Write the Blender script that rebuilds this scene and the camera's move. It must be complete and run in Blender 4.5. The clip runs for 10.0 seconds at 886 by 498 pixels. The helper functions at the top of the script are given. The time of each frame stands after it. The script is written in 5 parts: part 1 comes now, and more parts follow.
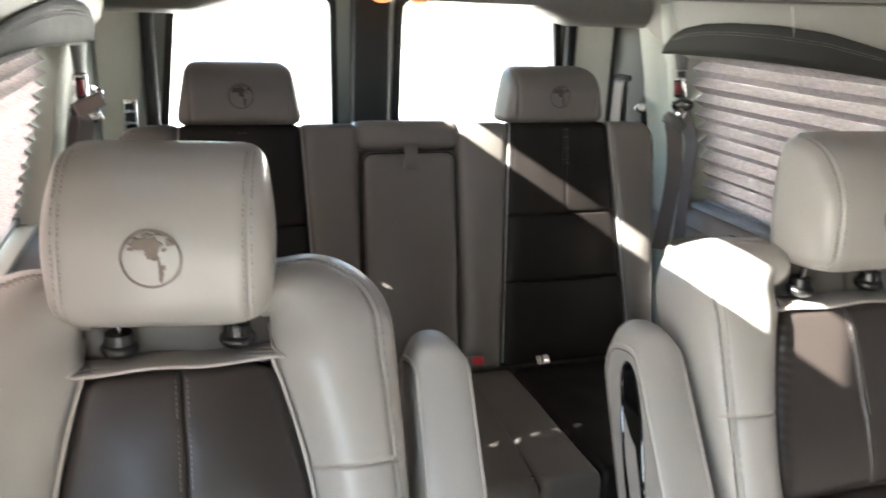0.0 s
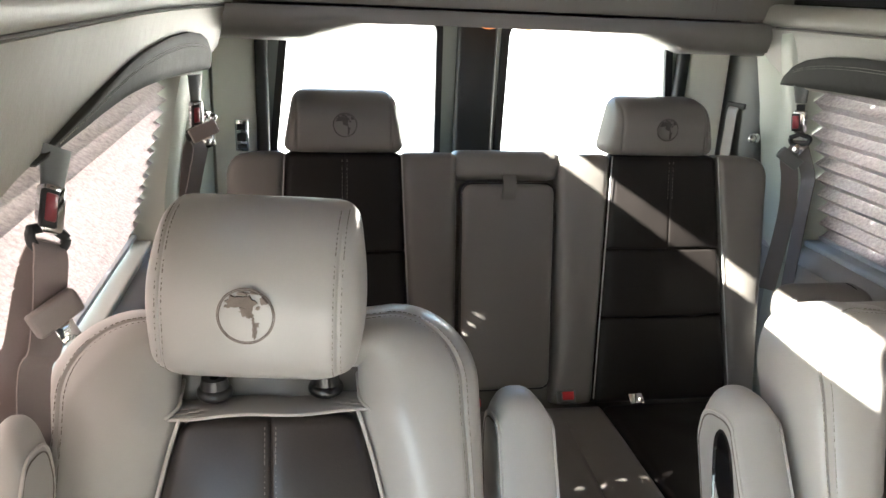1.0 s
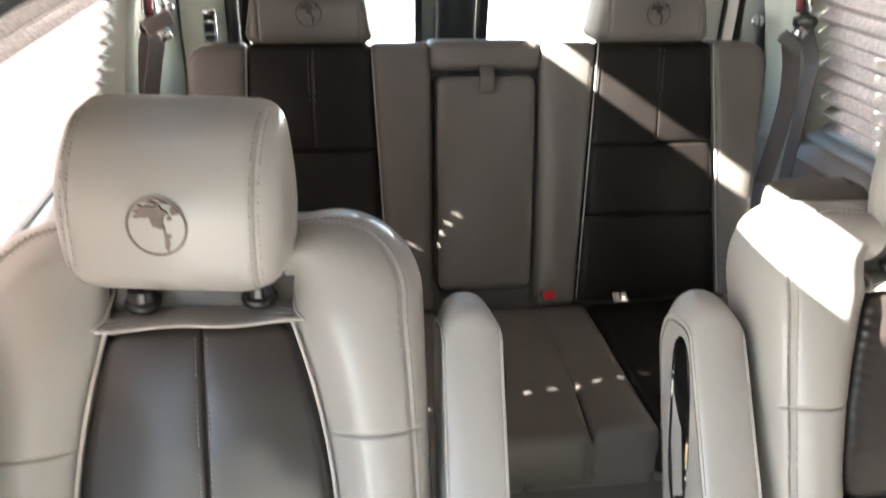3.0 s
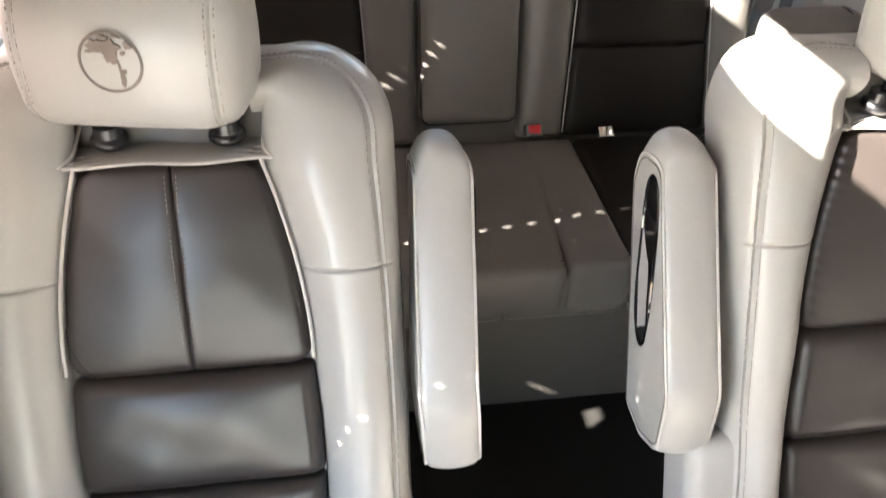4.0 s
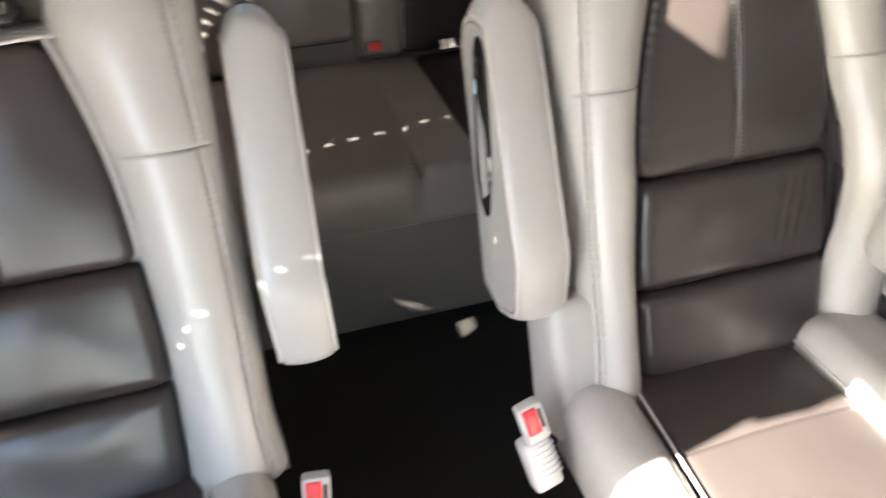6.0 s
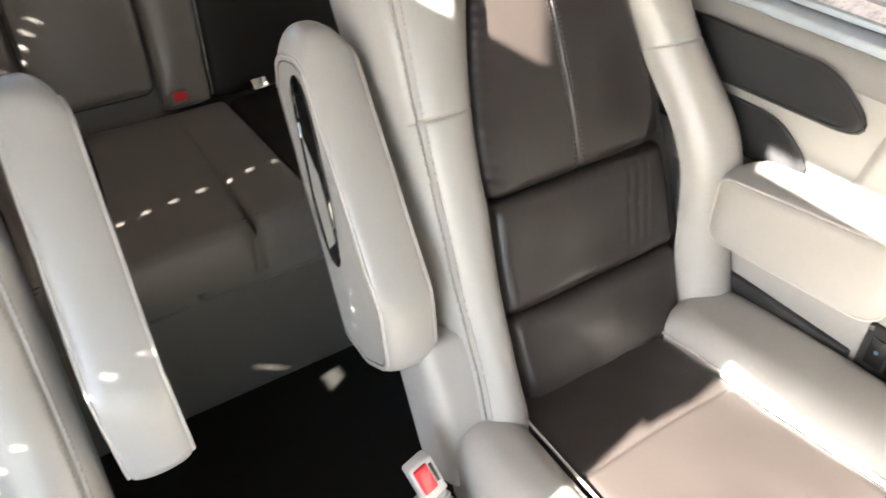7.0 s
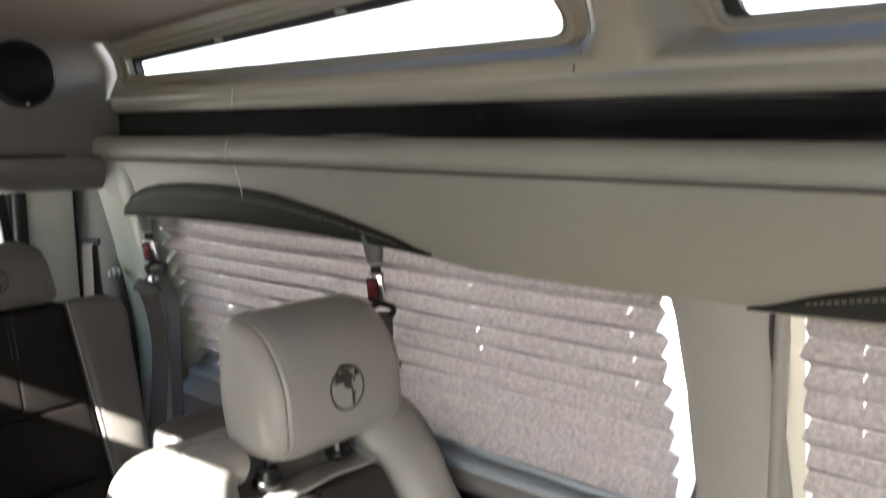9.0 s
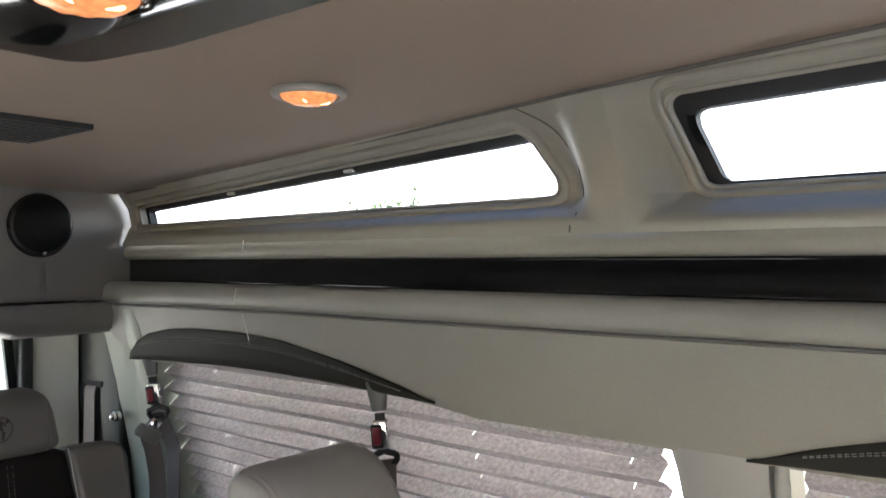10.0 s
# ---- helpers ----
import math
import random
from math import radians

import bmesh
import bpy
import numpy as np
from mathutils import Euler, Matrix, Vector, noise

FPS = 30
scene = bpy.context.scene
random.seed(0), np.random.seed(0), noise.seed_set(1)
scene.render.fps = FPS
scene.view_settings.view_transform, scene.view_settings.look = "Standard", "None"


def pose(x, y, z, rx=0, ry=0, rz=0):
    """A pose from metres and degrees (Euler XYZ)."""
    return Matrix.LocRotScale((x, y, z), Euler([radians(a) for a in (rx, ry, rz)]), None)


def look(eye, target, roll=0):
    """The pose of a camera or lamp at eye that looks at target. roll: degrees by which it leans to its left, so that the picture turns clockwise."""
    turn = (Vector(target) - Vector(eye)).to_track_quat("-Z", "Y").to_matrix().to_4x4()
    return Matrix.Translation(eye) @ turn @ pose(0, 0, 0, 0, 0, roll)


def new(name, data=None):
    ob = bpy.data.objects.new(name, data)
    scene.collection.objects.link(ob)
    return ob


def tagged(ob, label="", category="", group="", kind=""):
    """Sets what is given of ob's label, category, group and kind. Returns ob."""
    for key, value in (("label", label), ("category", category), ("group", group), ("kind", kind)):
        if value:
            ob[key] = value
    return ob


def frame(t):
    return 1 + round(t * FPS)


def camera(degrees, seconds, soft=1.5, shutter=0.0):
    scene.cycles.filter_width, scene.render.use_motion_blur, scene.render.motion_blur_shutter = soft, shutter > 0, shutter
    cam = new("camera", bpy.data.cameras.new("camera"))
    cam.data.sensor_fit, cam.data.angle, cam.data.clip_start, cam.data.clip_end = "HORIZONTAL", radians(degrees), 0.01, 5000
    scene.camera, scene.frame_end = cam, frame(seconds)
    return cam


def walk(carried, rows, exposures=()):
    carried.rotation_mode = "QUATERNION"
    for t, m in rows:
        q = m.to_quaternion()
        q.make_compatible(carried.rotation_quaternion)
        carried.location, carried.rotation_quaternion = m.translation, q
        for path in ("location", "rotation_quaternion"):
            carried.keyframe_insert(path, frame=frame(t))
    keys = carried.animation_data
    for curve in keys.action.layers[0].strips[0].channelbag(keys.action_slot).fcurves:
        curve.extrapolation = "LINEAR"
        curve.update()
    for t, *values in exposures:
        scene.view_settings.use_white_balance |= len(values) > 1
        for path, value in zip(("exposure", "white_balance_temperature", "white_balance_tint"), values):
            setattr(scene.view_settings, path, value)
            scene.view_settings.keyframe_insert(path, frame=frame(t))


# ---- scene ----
cam = camera(59.4, 10.0, soft=1.5, shutter=0.5)
PATH = [
    (0, (-0.501, 0.031, 1.407), (0.089, 1.841, 0.794), 2.36),
    (0.5, (-0.493, 0.064, 1.465), (-0.082, 1.919, 0.840), 2.63),
    (0.6, (-0.485, 0.057, 1.473), (-0.104, 1.919, 0.848), 2.57),
    (1, (-0.481, 0.062, 1.494), (-0.144, 1.928, 0.856), 2.67),
    (1.5, (-0.467, 0.072, 1.485), (-0.157, 1.942, 0.846), 2.28),
    (2, (-0.454, 0.074, 1.470), (-0.157, 1.945, 0.829), 2.11),
    (2.2, (-0.448, 0.074, 1.465), (-0.153, 1.946, 0.826), 1.92),
    (3.5, (-0.312, 0.134, 1.502), (-0.059, 1.766, 0.373), 1.77),
    (4, (-0.310, 0.116, 1.499), (-0.064, 1.647, 0.235), 2.00),
    (4.5, (-0.303, 0.070, 1.474), (-0.066, 1.557, 0.158), 1.83),
    (5, (-0.306, 0.018, 1.448), (-0.062, 1.495, 0.122), 1.73),
    (5.5, (-0.286, -0.023, 1.409), (-0.011, 1.451, 0.085), 1.67),
    (6, (-0.246, 0.028, 1.345), (0.268, 1.476, 0.064), 1.59),
    (6.2, (-0.240, 0.063, 1.328), (0.411, 1.475, 0.071), 2.07),
    (7.4, (-0.188, 0.126, 1.315), (0.845, 1.363, 0.131), 1.93),
    (7.5, (-0.182, 0.119, 1.314), (0.916, 1.348, 0.180), 2.11),
    (7.7, (-0.185, 0.125, 1.308), (1.035, 1.332, 0.280), 0.39),
    (7.9, (-0.169, 0.125, 1.332), (1.136, 1.313, 0.391), -0.09),
    (8, (-0.175, 0.130, 1.349), (1.173, 1.301, 0.447), 0.21),
    (8.2, (-0.160, 0.107, 1.387), (1.197, 1.315, 0.549), -0.86),
    (8.4, (-0.187, 0.103, 1.409), (1.245, 1.331, 0.746), -0.13),
    (8.7, (-0.202, 0.089, 1.463), (1.278, 1.348, 0.990), -0.39),
    (9, (-0.221, 0.087, 1.502), (1.292, 1.360, 1.202), -0.01),
    (9.4, (-0.257, 0.076, 1.526), (1.281, 1.350, 1.420), -0.02),
    (9.5, (-0.259, 0.072, 1.533), (1.278, 1.350, 1.462), -0.01),
    (10, (-0.272, 0.067, 1.549), (1.269, 1.342, 1.573), -0.28),
]
EXPOSURE = [(0.0, 4.28, 6340, 9), (2.2, 4.35, 6280, 7), (3.5, 4.74, 6600, 11), (4.0, 4.84, 6590, 11), (5.5, 4.88, 6590, 11), (6.2, 4.78, 6590, 10),
            (7.5, 4.43, 6430, 9), (8.0, 3.84, 6350, 6), (8.5, 3.47, 6320, 7), (9.0, 3.55, 6270, 10), (10.0, 3.52, 6050, 10)]
walk(cam, [(t, look(eye, target, roll)) for t, eye, target, roll in PATH], EXPOSURE)

# ---- daylight ----
MID = 0.03                       # the van's centre line; the camera looks to the rear (+y)
SUN_WAY = Vector((1.0, 0.195, -0.645)).normalized()
world = bpy.data.worlds.new("sky")
scene.world = world
world.use_nodes = True
wn = world.node_tree
sky = wn.nodes.new("ShaderNodeTexSky")
sky.sky_type, sky.sun_disc = "NISHITA", False
sky.sun_elevation = math.asin(-SUN_WAY.z)
sky.sun_rotation = math.atan2(-SUN_WAY.x, -SUN_WAY.y)
wn.links.new(sky.outputs[0], wn.nodes["Background"].inputs[0])
wn.nodes["Background"].inputs[1].default_value = 0.09
sun = new("sun", bpy.data.lights.new("sun", "SUN"))
sun.data.energy, sun.data.angle, sun.data.color = 5.0, radians(0.53), (1.0, 0.945, 0.87)
sun.matrix_world = Matrix.Translation((-6, -1, 6)) @ SUN_WAY.to_track_quat("-Z", "Y").to_matrix().to_4x4()


# ---- materials ----
def material(name, colour, rough=0.5, metal=0.0, scale=60.0, spread=0.12, bump=0.15, blot=3.0, blot_spread=0.1,
             coat=0.0, kind="noise", emit=None, spec=0.5, soft=0.3):
    m = bpy.data.materials.new(name)
    m.use_nodes = True
    nt = m.node_tree
    b = nt.nodes["Principled BSDF"]
    b.inputs["Metallic"].default_value = metal
    b.inputs["Coat Weight"].default_value = coat
    b.inputs["Specular IOR Level"].default_value = spec
    b.inputs["Coat Roughness"].default_value = 0.08
    geo = nt.nodes.new("ShaderNodeTexCoord")
    if kind == "leather":
        fine = nt.nodes.new("ShaderNodeTexVoronoi")
        fine.feature = "SMOOTH_F1"
        fine.inputs["Scale"].default_value = scale
        fout = fine.outputs["Distance"]
    else:
        fine = nt.nodes.new("ShaderNodeTexNoise")
        fine.inputs["Scale"].default_value, fine.inputs["Detail"].default_value = scale, 4
        fout = fine.outputs["Fac"]
    big = nt.nodes.new("ShaderNodeTexNoise")
    big.inputs["Scale"].default_value, big.inputs["Detail"].default_value = blot, 1 if kind == "leather" else 3
    nt.links.new(geo.outputs["Object"], fine.inputs["Vector"])
    nt.links.new(geo.outputs["Object"], big.inputs["Vector"])
    val = [nt.nodes.new("ShaderNodeMapRange") for _ in range(2)]
    for v, src, s in ((val[0], fout, spread), (val[1], big.outputs["Fac"], blot_spread)):
        v.interpolation_type = "SMOOTHSTEP"
        v.inputs["From Min"].default_value, v.inputs["From Max"].default_value = 0.05, 0.95
        v.inputs["To Min"].default_value, v.inputs["To Max"].default_value = 1 - s, 1 + s
        nt.links.new(src, v.inputs["Value"])
    mul = nt.nodes.new("ShaderNodeMath")
    mul.operation = "MULTIPLY"
    nt.links.new(val[0].outputs[0], mul.inputs[0])
    nt.links.new(val[1].outputs[0], mul.inputs[1])
    col = nt.nodes.new("ShaderNodeVectorMath")
    col.operation = "SCALE"
    col.inputs[0].default_value = colour
    nt.links.new(mul.outputs[0], col.inputs["Scale"])
    nt.links.new(col.outputs[0], b.inputs["Base Color"])
    ro = nt.nodes.new("ShaderNodeMapRange")
    ro.interpolation_type = "SMOOTHSTEP"
    ro.inputs["From Min"].default_value, ro.inputs["From Max"].default_value = 0.05, 0.95
    ro.inputs["To Min"].default_value, ro.inputs["To Max"].default_value = max(rough - 0.07, 0.02), min(rough + 0.07, 1)
    nt.links.new(big.outputs["Fac"], ro.inputs["Value"])
    nt.links.new(ro.outputs[0], b.inputs["Roughness"])
    if bump:
        bp = nt.nodes.new("ShaderNodeBump")
        bp.inputs["Strength"].default_value, bp.inputs["Distance"].default_value = bump, 0.001
        nt.links.new(fout, bp.inputs["Height"])
        nt.links.new(bp.outputs[0], b.inputs["Normal"])
    if kind == "leather" and bump:
        fold = nt.nodes.new("ShaderNodeTexNoise")
        fold.inputs["Scale"].default_value, fold.inputs["Detail"].default_value = 26, 3
        nt.links.new(geo.outputs["Object"], fold.inputs["Vector"])
        b2 = nt.nodes.new("ShaderNodeBump")
        b2.inputs["Strength"].default_value, b2.inputs["Distance"].default_value = soft, 0.0045
        nt.links.new(fold.outputs["Fac"], b2.inputs["Height"])
        nt.links.new(bp.outputs[0], b2.inputs["Normal"])
        nt.links.new(b2.outputs[0], b.inputs["Normal"])
    if emit:
        b.inputs["Emission Color"].default_value = (*emit[:3], 1)
        b.inputs["Emission Strength"].default_value = emit[3]
    return m


LEATHER = material("light_grey_leather", (0.347, 0.334, 0.31), 0.33, scale=700, spread=0.015, bump=0.04, soft=0.07, blot=1.2, kind="leather", blot_spread=0.03)
DARK = material("dark_brown_leather", (0.031, 0.0255, 0.023), 0.36, spec=0.55, scale=420, spread=0.06, bump=0.09, soft=0.08, kind="leather", blot_spread=0.1)
BENCH = material("taupe_grey_leather", (0.15, 0.14, 0.126), 0.38, scale=450, spread=0.025, bump=0.05, soft=0.08, kind="leather", blot_spread=0.05)
SKIRT = material("dark_taupe_vinyl", (0.105, 0.095, 0.08), 0.55, scale=450, spread=0.04, bump=0.06, kind="leather", blot_spread=0.06)
WALLGREY = material("pale_grey_wall_plastic", (0.29, 0.28, 0.265), 0.5, scale=400, spread=0.03, bump=0.1, blot_spread=0.04)
DARKRED = material("dark_red_button", (0.2, 0.015, 0.025), 0.35, scale=200, spread=0.03, bump=0.0)
PIPING = material("grey_piping", (0.46, 0.44, 0.41), 0.45, scale=300, spread=0.04, bump=0.0)
THREAD = material("pale_thread", (0.2, 0.185, 0.165), 0.7, scale=800, spread=0.1, bump=0.0)
EMBROIDERY = material("brown_embroidery", (0.17, 0.14, 0.118), 0.8, scale=900, spread=0.25, bump=0.3)
DARKBENCH = material("dark_brown_bench_leather", (0.012, 0.01, 0.009), 0.5, spec=0.25, scale=420, spread=0.06, bump=0.09, soft=0.08, kind="leather", blot_spread=0.1)
OLIVE = material("dark_olive_leather", (0.018, 0.018, 0.015), 0.6, spec=0.22, scale=420, spread=0.08, bump=0.2, kind="leather", blot_spread=0.08)
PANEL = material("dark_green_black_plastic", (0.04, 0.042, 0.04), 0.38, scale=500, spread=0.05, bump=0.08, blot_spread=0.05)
GUIDE = material("dark_grey_green_plastic", (0.1, 0.105, 0.1), 0.4, scale=500, spread=0.04, bump=0.08, blot_spread=0.05)
DARKTHREAD = material("dark_embroidery", (0.05, 0.043, 0.038), 0.8, scale=900, spread=0.25, bump=0.3)
SEWN = material("brown_sewing_thread", (0.12, 0.1, 0.085), 0.7, scale=800, spread=0.1, bump=0.0)
CREASE = material("seam_shadow_thread", (0.1, 0.095, 0.09), 0.7, scale=500, bump=0.0)
VINYL = material("greige_wall_vinyl", (0.265, 0.255, 0.221), 0.43, scale=350, spread=0.04, bump=0.15, blot_spread=0.06, kind="leather")
FABRIC = material("taupe_headliner_fabric", (0.27, 0.216, 0.178), 0.95, scale=700, spread=0.12, bump=0.25, blot_spread=0.05)
PLASTIC = material("pale_grey_plastic", (0.5, 0.51, 0.47), 0.45, scale=500, spread=0.03, bump=0.08, blot_spread=0.04)
CREAM = material("cream_lining_plastic", (0.8, 0.79, 0.7), 0.5, scale=500, spread=0.03, bump=0.08, blot_spread=0.04)
COVER = material("brown_plastic", (0.06, 0.046, 0.047), 0.5, spec=0.15, scale=300, spread=0.05, bump=0.05)
PILLAR = material("warm_grey_plastic", (0.37, 0.385, 0.33), 0.35, scale=500, spread=0.03, bump=0.08, blot_spread=0.05)
SILL = material("blue_grey_plastic", (0.36, 0.41, 0.45), 0.4, scale=500, spread=0.03, bump=0.08, blot_spread=0.05)
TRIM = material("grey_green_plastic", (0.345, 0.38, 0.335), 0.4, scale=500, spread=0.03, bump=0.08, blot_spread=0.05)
DARKTRIM = material("charcoal_plastic", (0.02, 0.021, 0.021), 0.5, scale=500, spread=0.08, bump=0.1)
GRILLE = material("black_grille", (0.004, 0.004, 0.0045), 0.6, spec=0.15, scale=900, spread=0.3, bump=0.4)
RUBBER = material("black_rubber", (0.014, 0.014, 0.015), 0.6, scale=300, bump=0.05)
POST = material("dark_steel", (0.16, 0.16, 0.165), 0.22, 1.0, scale=60, spread=0.02, bump=0.0)
COLLAR = material("black_collar_plastic", (0.01, 0.01, 0.011), 0.27, scale=300, bump=0.02)
GLOSS = material("black_gloss_lacquer", (0.006, 0.006, 0.007), 0.05, scale=20, spread=0.05, bump=0.0)
CHROME = material("chrome", (0.8, 0.8, 0.8), 0.08, 1.0, scale=60, spread=0.02, bump=0.0)
CARPET = material("black_carpet", (0.011, 0.0105, 0.009), 1.0, spec=0.15, scale=900, spread=0.6, bump=0.9, blot_spread=0.2)
RED = material("red_button_plastic", (0.55, 0.02, 0.03), 0.35, scale=200, spread=0.03, bump=0.0)
BELT = material("mauve_taupe_belt_webbing", (0.17, 0.135, 0.125), 0.5, scale=900, spread=0.12, bump=0.25)
TONGUE = material("taupe_tongue_plastic", (0.2, 0.17, 0.155), 0.4, scale=400, spread=0.04, bump=0.05)
WEB = material("taupe_belt_webbing", (0.125, 0.11, 0.107), 0.75, scale=900, spread=0.15, bump=0.3)
LAMPGLASS = material("amber_lit_lens", (0.7, 0.36, 0.16), 0.2, scale=90, spread=0.5, bump=0.6, emit=(1.0, 0.3, 0.08, 0.06))
BUCKLE = material("grey_buckle_plastic", (0.42, 0.415, 0.4), 0.4, scale=300, spread=0.04, bump=0.05)
BULB = material("glowing_bulb", (1.0, 0.8, 0.5), 0.3, scale=40, bump=0.0, emit=(1.0, 0.62, 0.28, 0.4))
CONCRETE = material("pale_concrete", (0.45, 0.42, 0.37), 0.9, scale=8, spread=0.15, bump=0.2, blot=0.4)
BOUNCEFLOOR = material("brown_bounce_floor", (0.2, 0.165, 0.13), 0.6, scale=120, spread=0.08, bump=0.1, blot_spread=0.08)
SHELL = material("white_body_paint", (0.75, 0.75, 0.74), 0.3, scale=30, spread=0.02, bump=0.0)
BLUEPRINT = material("blue_print", (0.06, 0.13, 0.2), 0.4, scale=100, bump=0.0)
PALELINE = material("pale_print", (0.4, 0.45, 0.5), 0.5, scale=100, bump=0.0)
LEAF = material("leaf_green", (0.07, 0.11, 0.03), 0.6, scale=6, spread=0.4, bump=0.0)


def glass_material(name="window_glass", tint=(0.93, 0.95, 0.94)):
    m = bpy.data.materials.new(name)
    m.use_nodes = True
    nt = m.node_tree
    nt.nodes.remove(nt.nodes["Principled BSDF"])
    tr, gl, mix = (nt.nodes.new("ShaderNode" + k) for k in ("BsdfTransparent", "BsdfGlossy", "MixShader"))
    tr.inputs[0].default_value = (*tint, 1)
    gl.inputs["Roughness"].default_value = 0.02
    mix.inputs[0].default_value = 0.05
    nt.links.new(tr.outputs[0], mix.inputs[1])
    nt.links.new(gl.outputs[0], mix.inputs[2])
    nt.links.new(mix.outputs[0], nt.nodes["Material Output"].inputs[0])
    return m


def blind_material():
    m = bpy.data.materials.new("pleated_paper_fabric")
    m.use_nodes = True
    nt = m.node_tree
    nt.nodes.remove(nt.nodes["Principled BSDF"])
    tc, n1, n2 = (nt.nodes.new("ShaderNode" + k) for k in ("TexCoord", "TexNoise", "TexNoise"))
    n1.inputs["Scale"].default_value, n1.inputs["Detail"].default_value = 420, 6
    n1.inputs["Roughness"].default_value = 0.7
    n2.inputs["Scale"].default_value, n2.inputs["Detail"].default_value = 120, 4
    for n in (n1, n2):
        nt.links.new(tc.outputs["Object"], n.inputs["Vector"])
    add = nt.nodes.new("ShaderNodeMath")
    nt.links.new(n1.outputs["Fac"], add.inputs[0])
    nt.links.new(n2.outputs["Fac"], add.inputs[1])
    ramp = nt.nodes.new("ShaderNodeMapRange")
    ramp.inputs["From Min"].default_value, ramp.inputs["From Max"].default_value = 0.7, 1.3
    ramp.inputs["To Min"].default_value, ramp.inputs["To Max"].default_value = 0.64, 1.33
    nt.links.new(add.outputs[0], ramp.inputs["Value"])
    outs = []
    for kind, colour in (("BsdfDiffuse", (0.68, 0.65, 0.68)), ("BsdfTranslucent", (0.132, 0.111, 0.104))):
        s = nt.nodes.new("ShaderNodeVectorMath")
        s.operation = "SCALE"
        s.inputs[0].default_value = colour
        nt.links.new(ramp.outputs[0], s.inputs["Scale"])
        sh = nt.nodes.new("ShaderNode" + kind)
        nt.links.new(s.outputs[0], sh.inputs["Color"])
        outs.append(sh)
    mix = nt.nodes.new("ShaderNodeMixShader")
    mix.inputs[0].default_value = 0.45
    nt.links.new(outs[0].outputs[0], mix.inputs[1])
    nt.links.new(outs[1].outputs[0], mix.inputs[2])
    nt.links.new(mix.outputs[0], nt.nodes["Material Output"].inputs[0])
    return m


GLASS = glass_material()
PRIVACY = glass_material("clear_rear_glass", (0.95, 0.97, 0.95))
ROOFGLASS = glass_material("tinted_roof_glass", (0.36, 0.38, 0.40))
SUNGLASS = glass_material("smoked_glass", (0.95, 0.94, 0.92))
BLIND = blind_material()


# ---- building tools ----
def part(name, bm, mat, parent=None, label="", smooth=True):
    """Links a bmesh as one mesh object under a thing or a part."""
    bmesh.ops.recalc_face_normals(bm, faces=bm.faces[:])
    me = bpy.data.meshes.new(name)
    bm.to_mesh(me)
    bm.free()
    me.materials.append(mat)
    if smooth:
        me.shade_smooth()
        me.set_sharp_from_angle(angle=radians(50))
    ob = new(name, me)
    if parent is not None:
        ob.parent = parent
        # parts are built in world axes: undo the parents' places
        base = Vector()
        p = parent
        while p is not None:
            base += p.location
            p = p.parent
        me.transform(Matrix.Translation(-base))
    return tagged(ob, label)


def thing(name, place, label, category, group=""):
    ob = new(name)
    ob.location = place
    ob.empty_display_size = 0.05
    return tagged(ob, label, category, group)


def setting(name, bm, mat, smooth=True):
    return tagged(part(name, bm, mat, smooth=smooth), kind="structure")


def box(x0, x1, y0, y1, z0, z1, bevel=0.0, seg=2, bm=None):
    bm = bm or bmesh.new()
    m = Matrix.Translation(((x0 + x1) / 2, (y0 + y1) / 2, (z0 + z1) / 2)) @ Matrix.Diagonal((abs(x1 - x0), abs(y1 - y0), abs(z1 - z0), 1))
    made = bmesh.ops.create_cube(bm, size=1, matrix=m)["verts"]
    if bevel:
        edges = {e for v in made for e in v.link_edges}
        bmesh.ops.bevel(bm, geom=list(edges), offset=bevel, segments=seg, profile=0.5, affect="EDGES")
    return bm


def moved(bm, m):
    bmesh.ops.transform(bm, matrix=m, verts=bm.verts[:])
    return bm


def tube(points, radius, sides=8, closed=False, bm=None, flat=1.0):
    """A round cord through the points."""
    bm = bm or bmesh.new()
    pts = [Vector(p) for p in points]
    n = len(pts)
    rings = []
    up = Vector((0.13, 0.21, 0.97))
    for i, p in enumerate(pts):
        a = pts[(i - 1) % n] if closed or i else pts[0]
        b = pts[(i + 1) % n] if closed or i < n - 1 else pts[-1]
        d = (b - a).normalized()
        s = d.cross(up)
        if s.length < 1e-3:
            s = d.cross(Vector((1, 0, 0)))
        s.normalize()
        u = s.cross(d)
        r = radius(i / max(n - 1, 1)) if callable(radius) else radius
        rings.append([bm.verts.new(p + r * (math.cos(t) * s + flat * math.sin(t) * u)) for t in (2 * math.pi * k / sides for k in range(sides))])
    for i in range(n if closed else n - 1):
        a, b = rings[i], rings[(i + 1) % n]
        for k in range(sides):
            bm.faces.new((a[k], a[(k + 1) % sides], b[(k + 1) % sides], b[k]))
    if not closed:
        bm.faces.new(rings[0][::-1])
        bm.faces.new(rings[-1])
    return bm


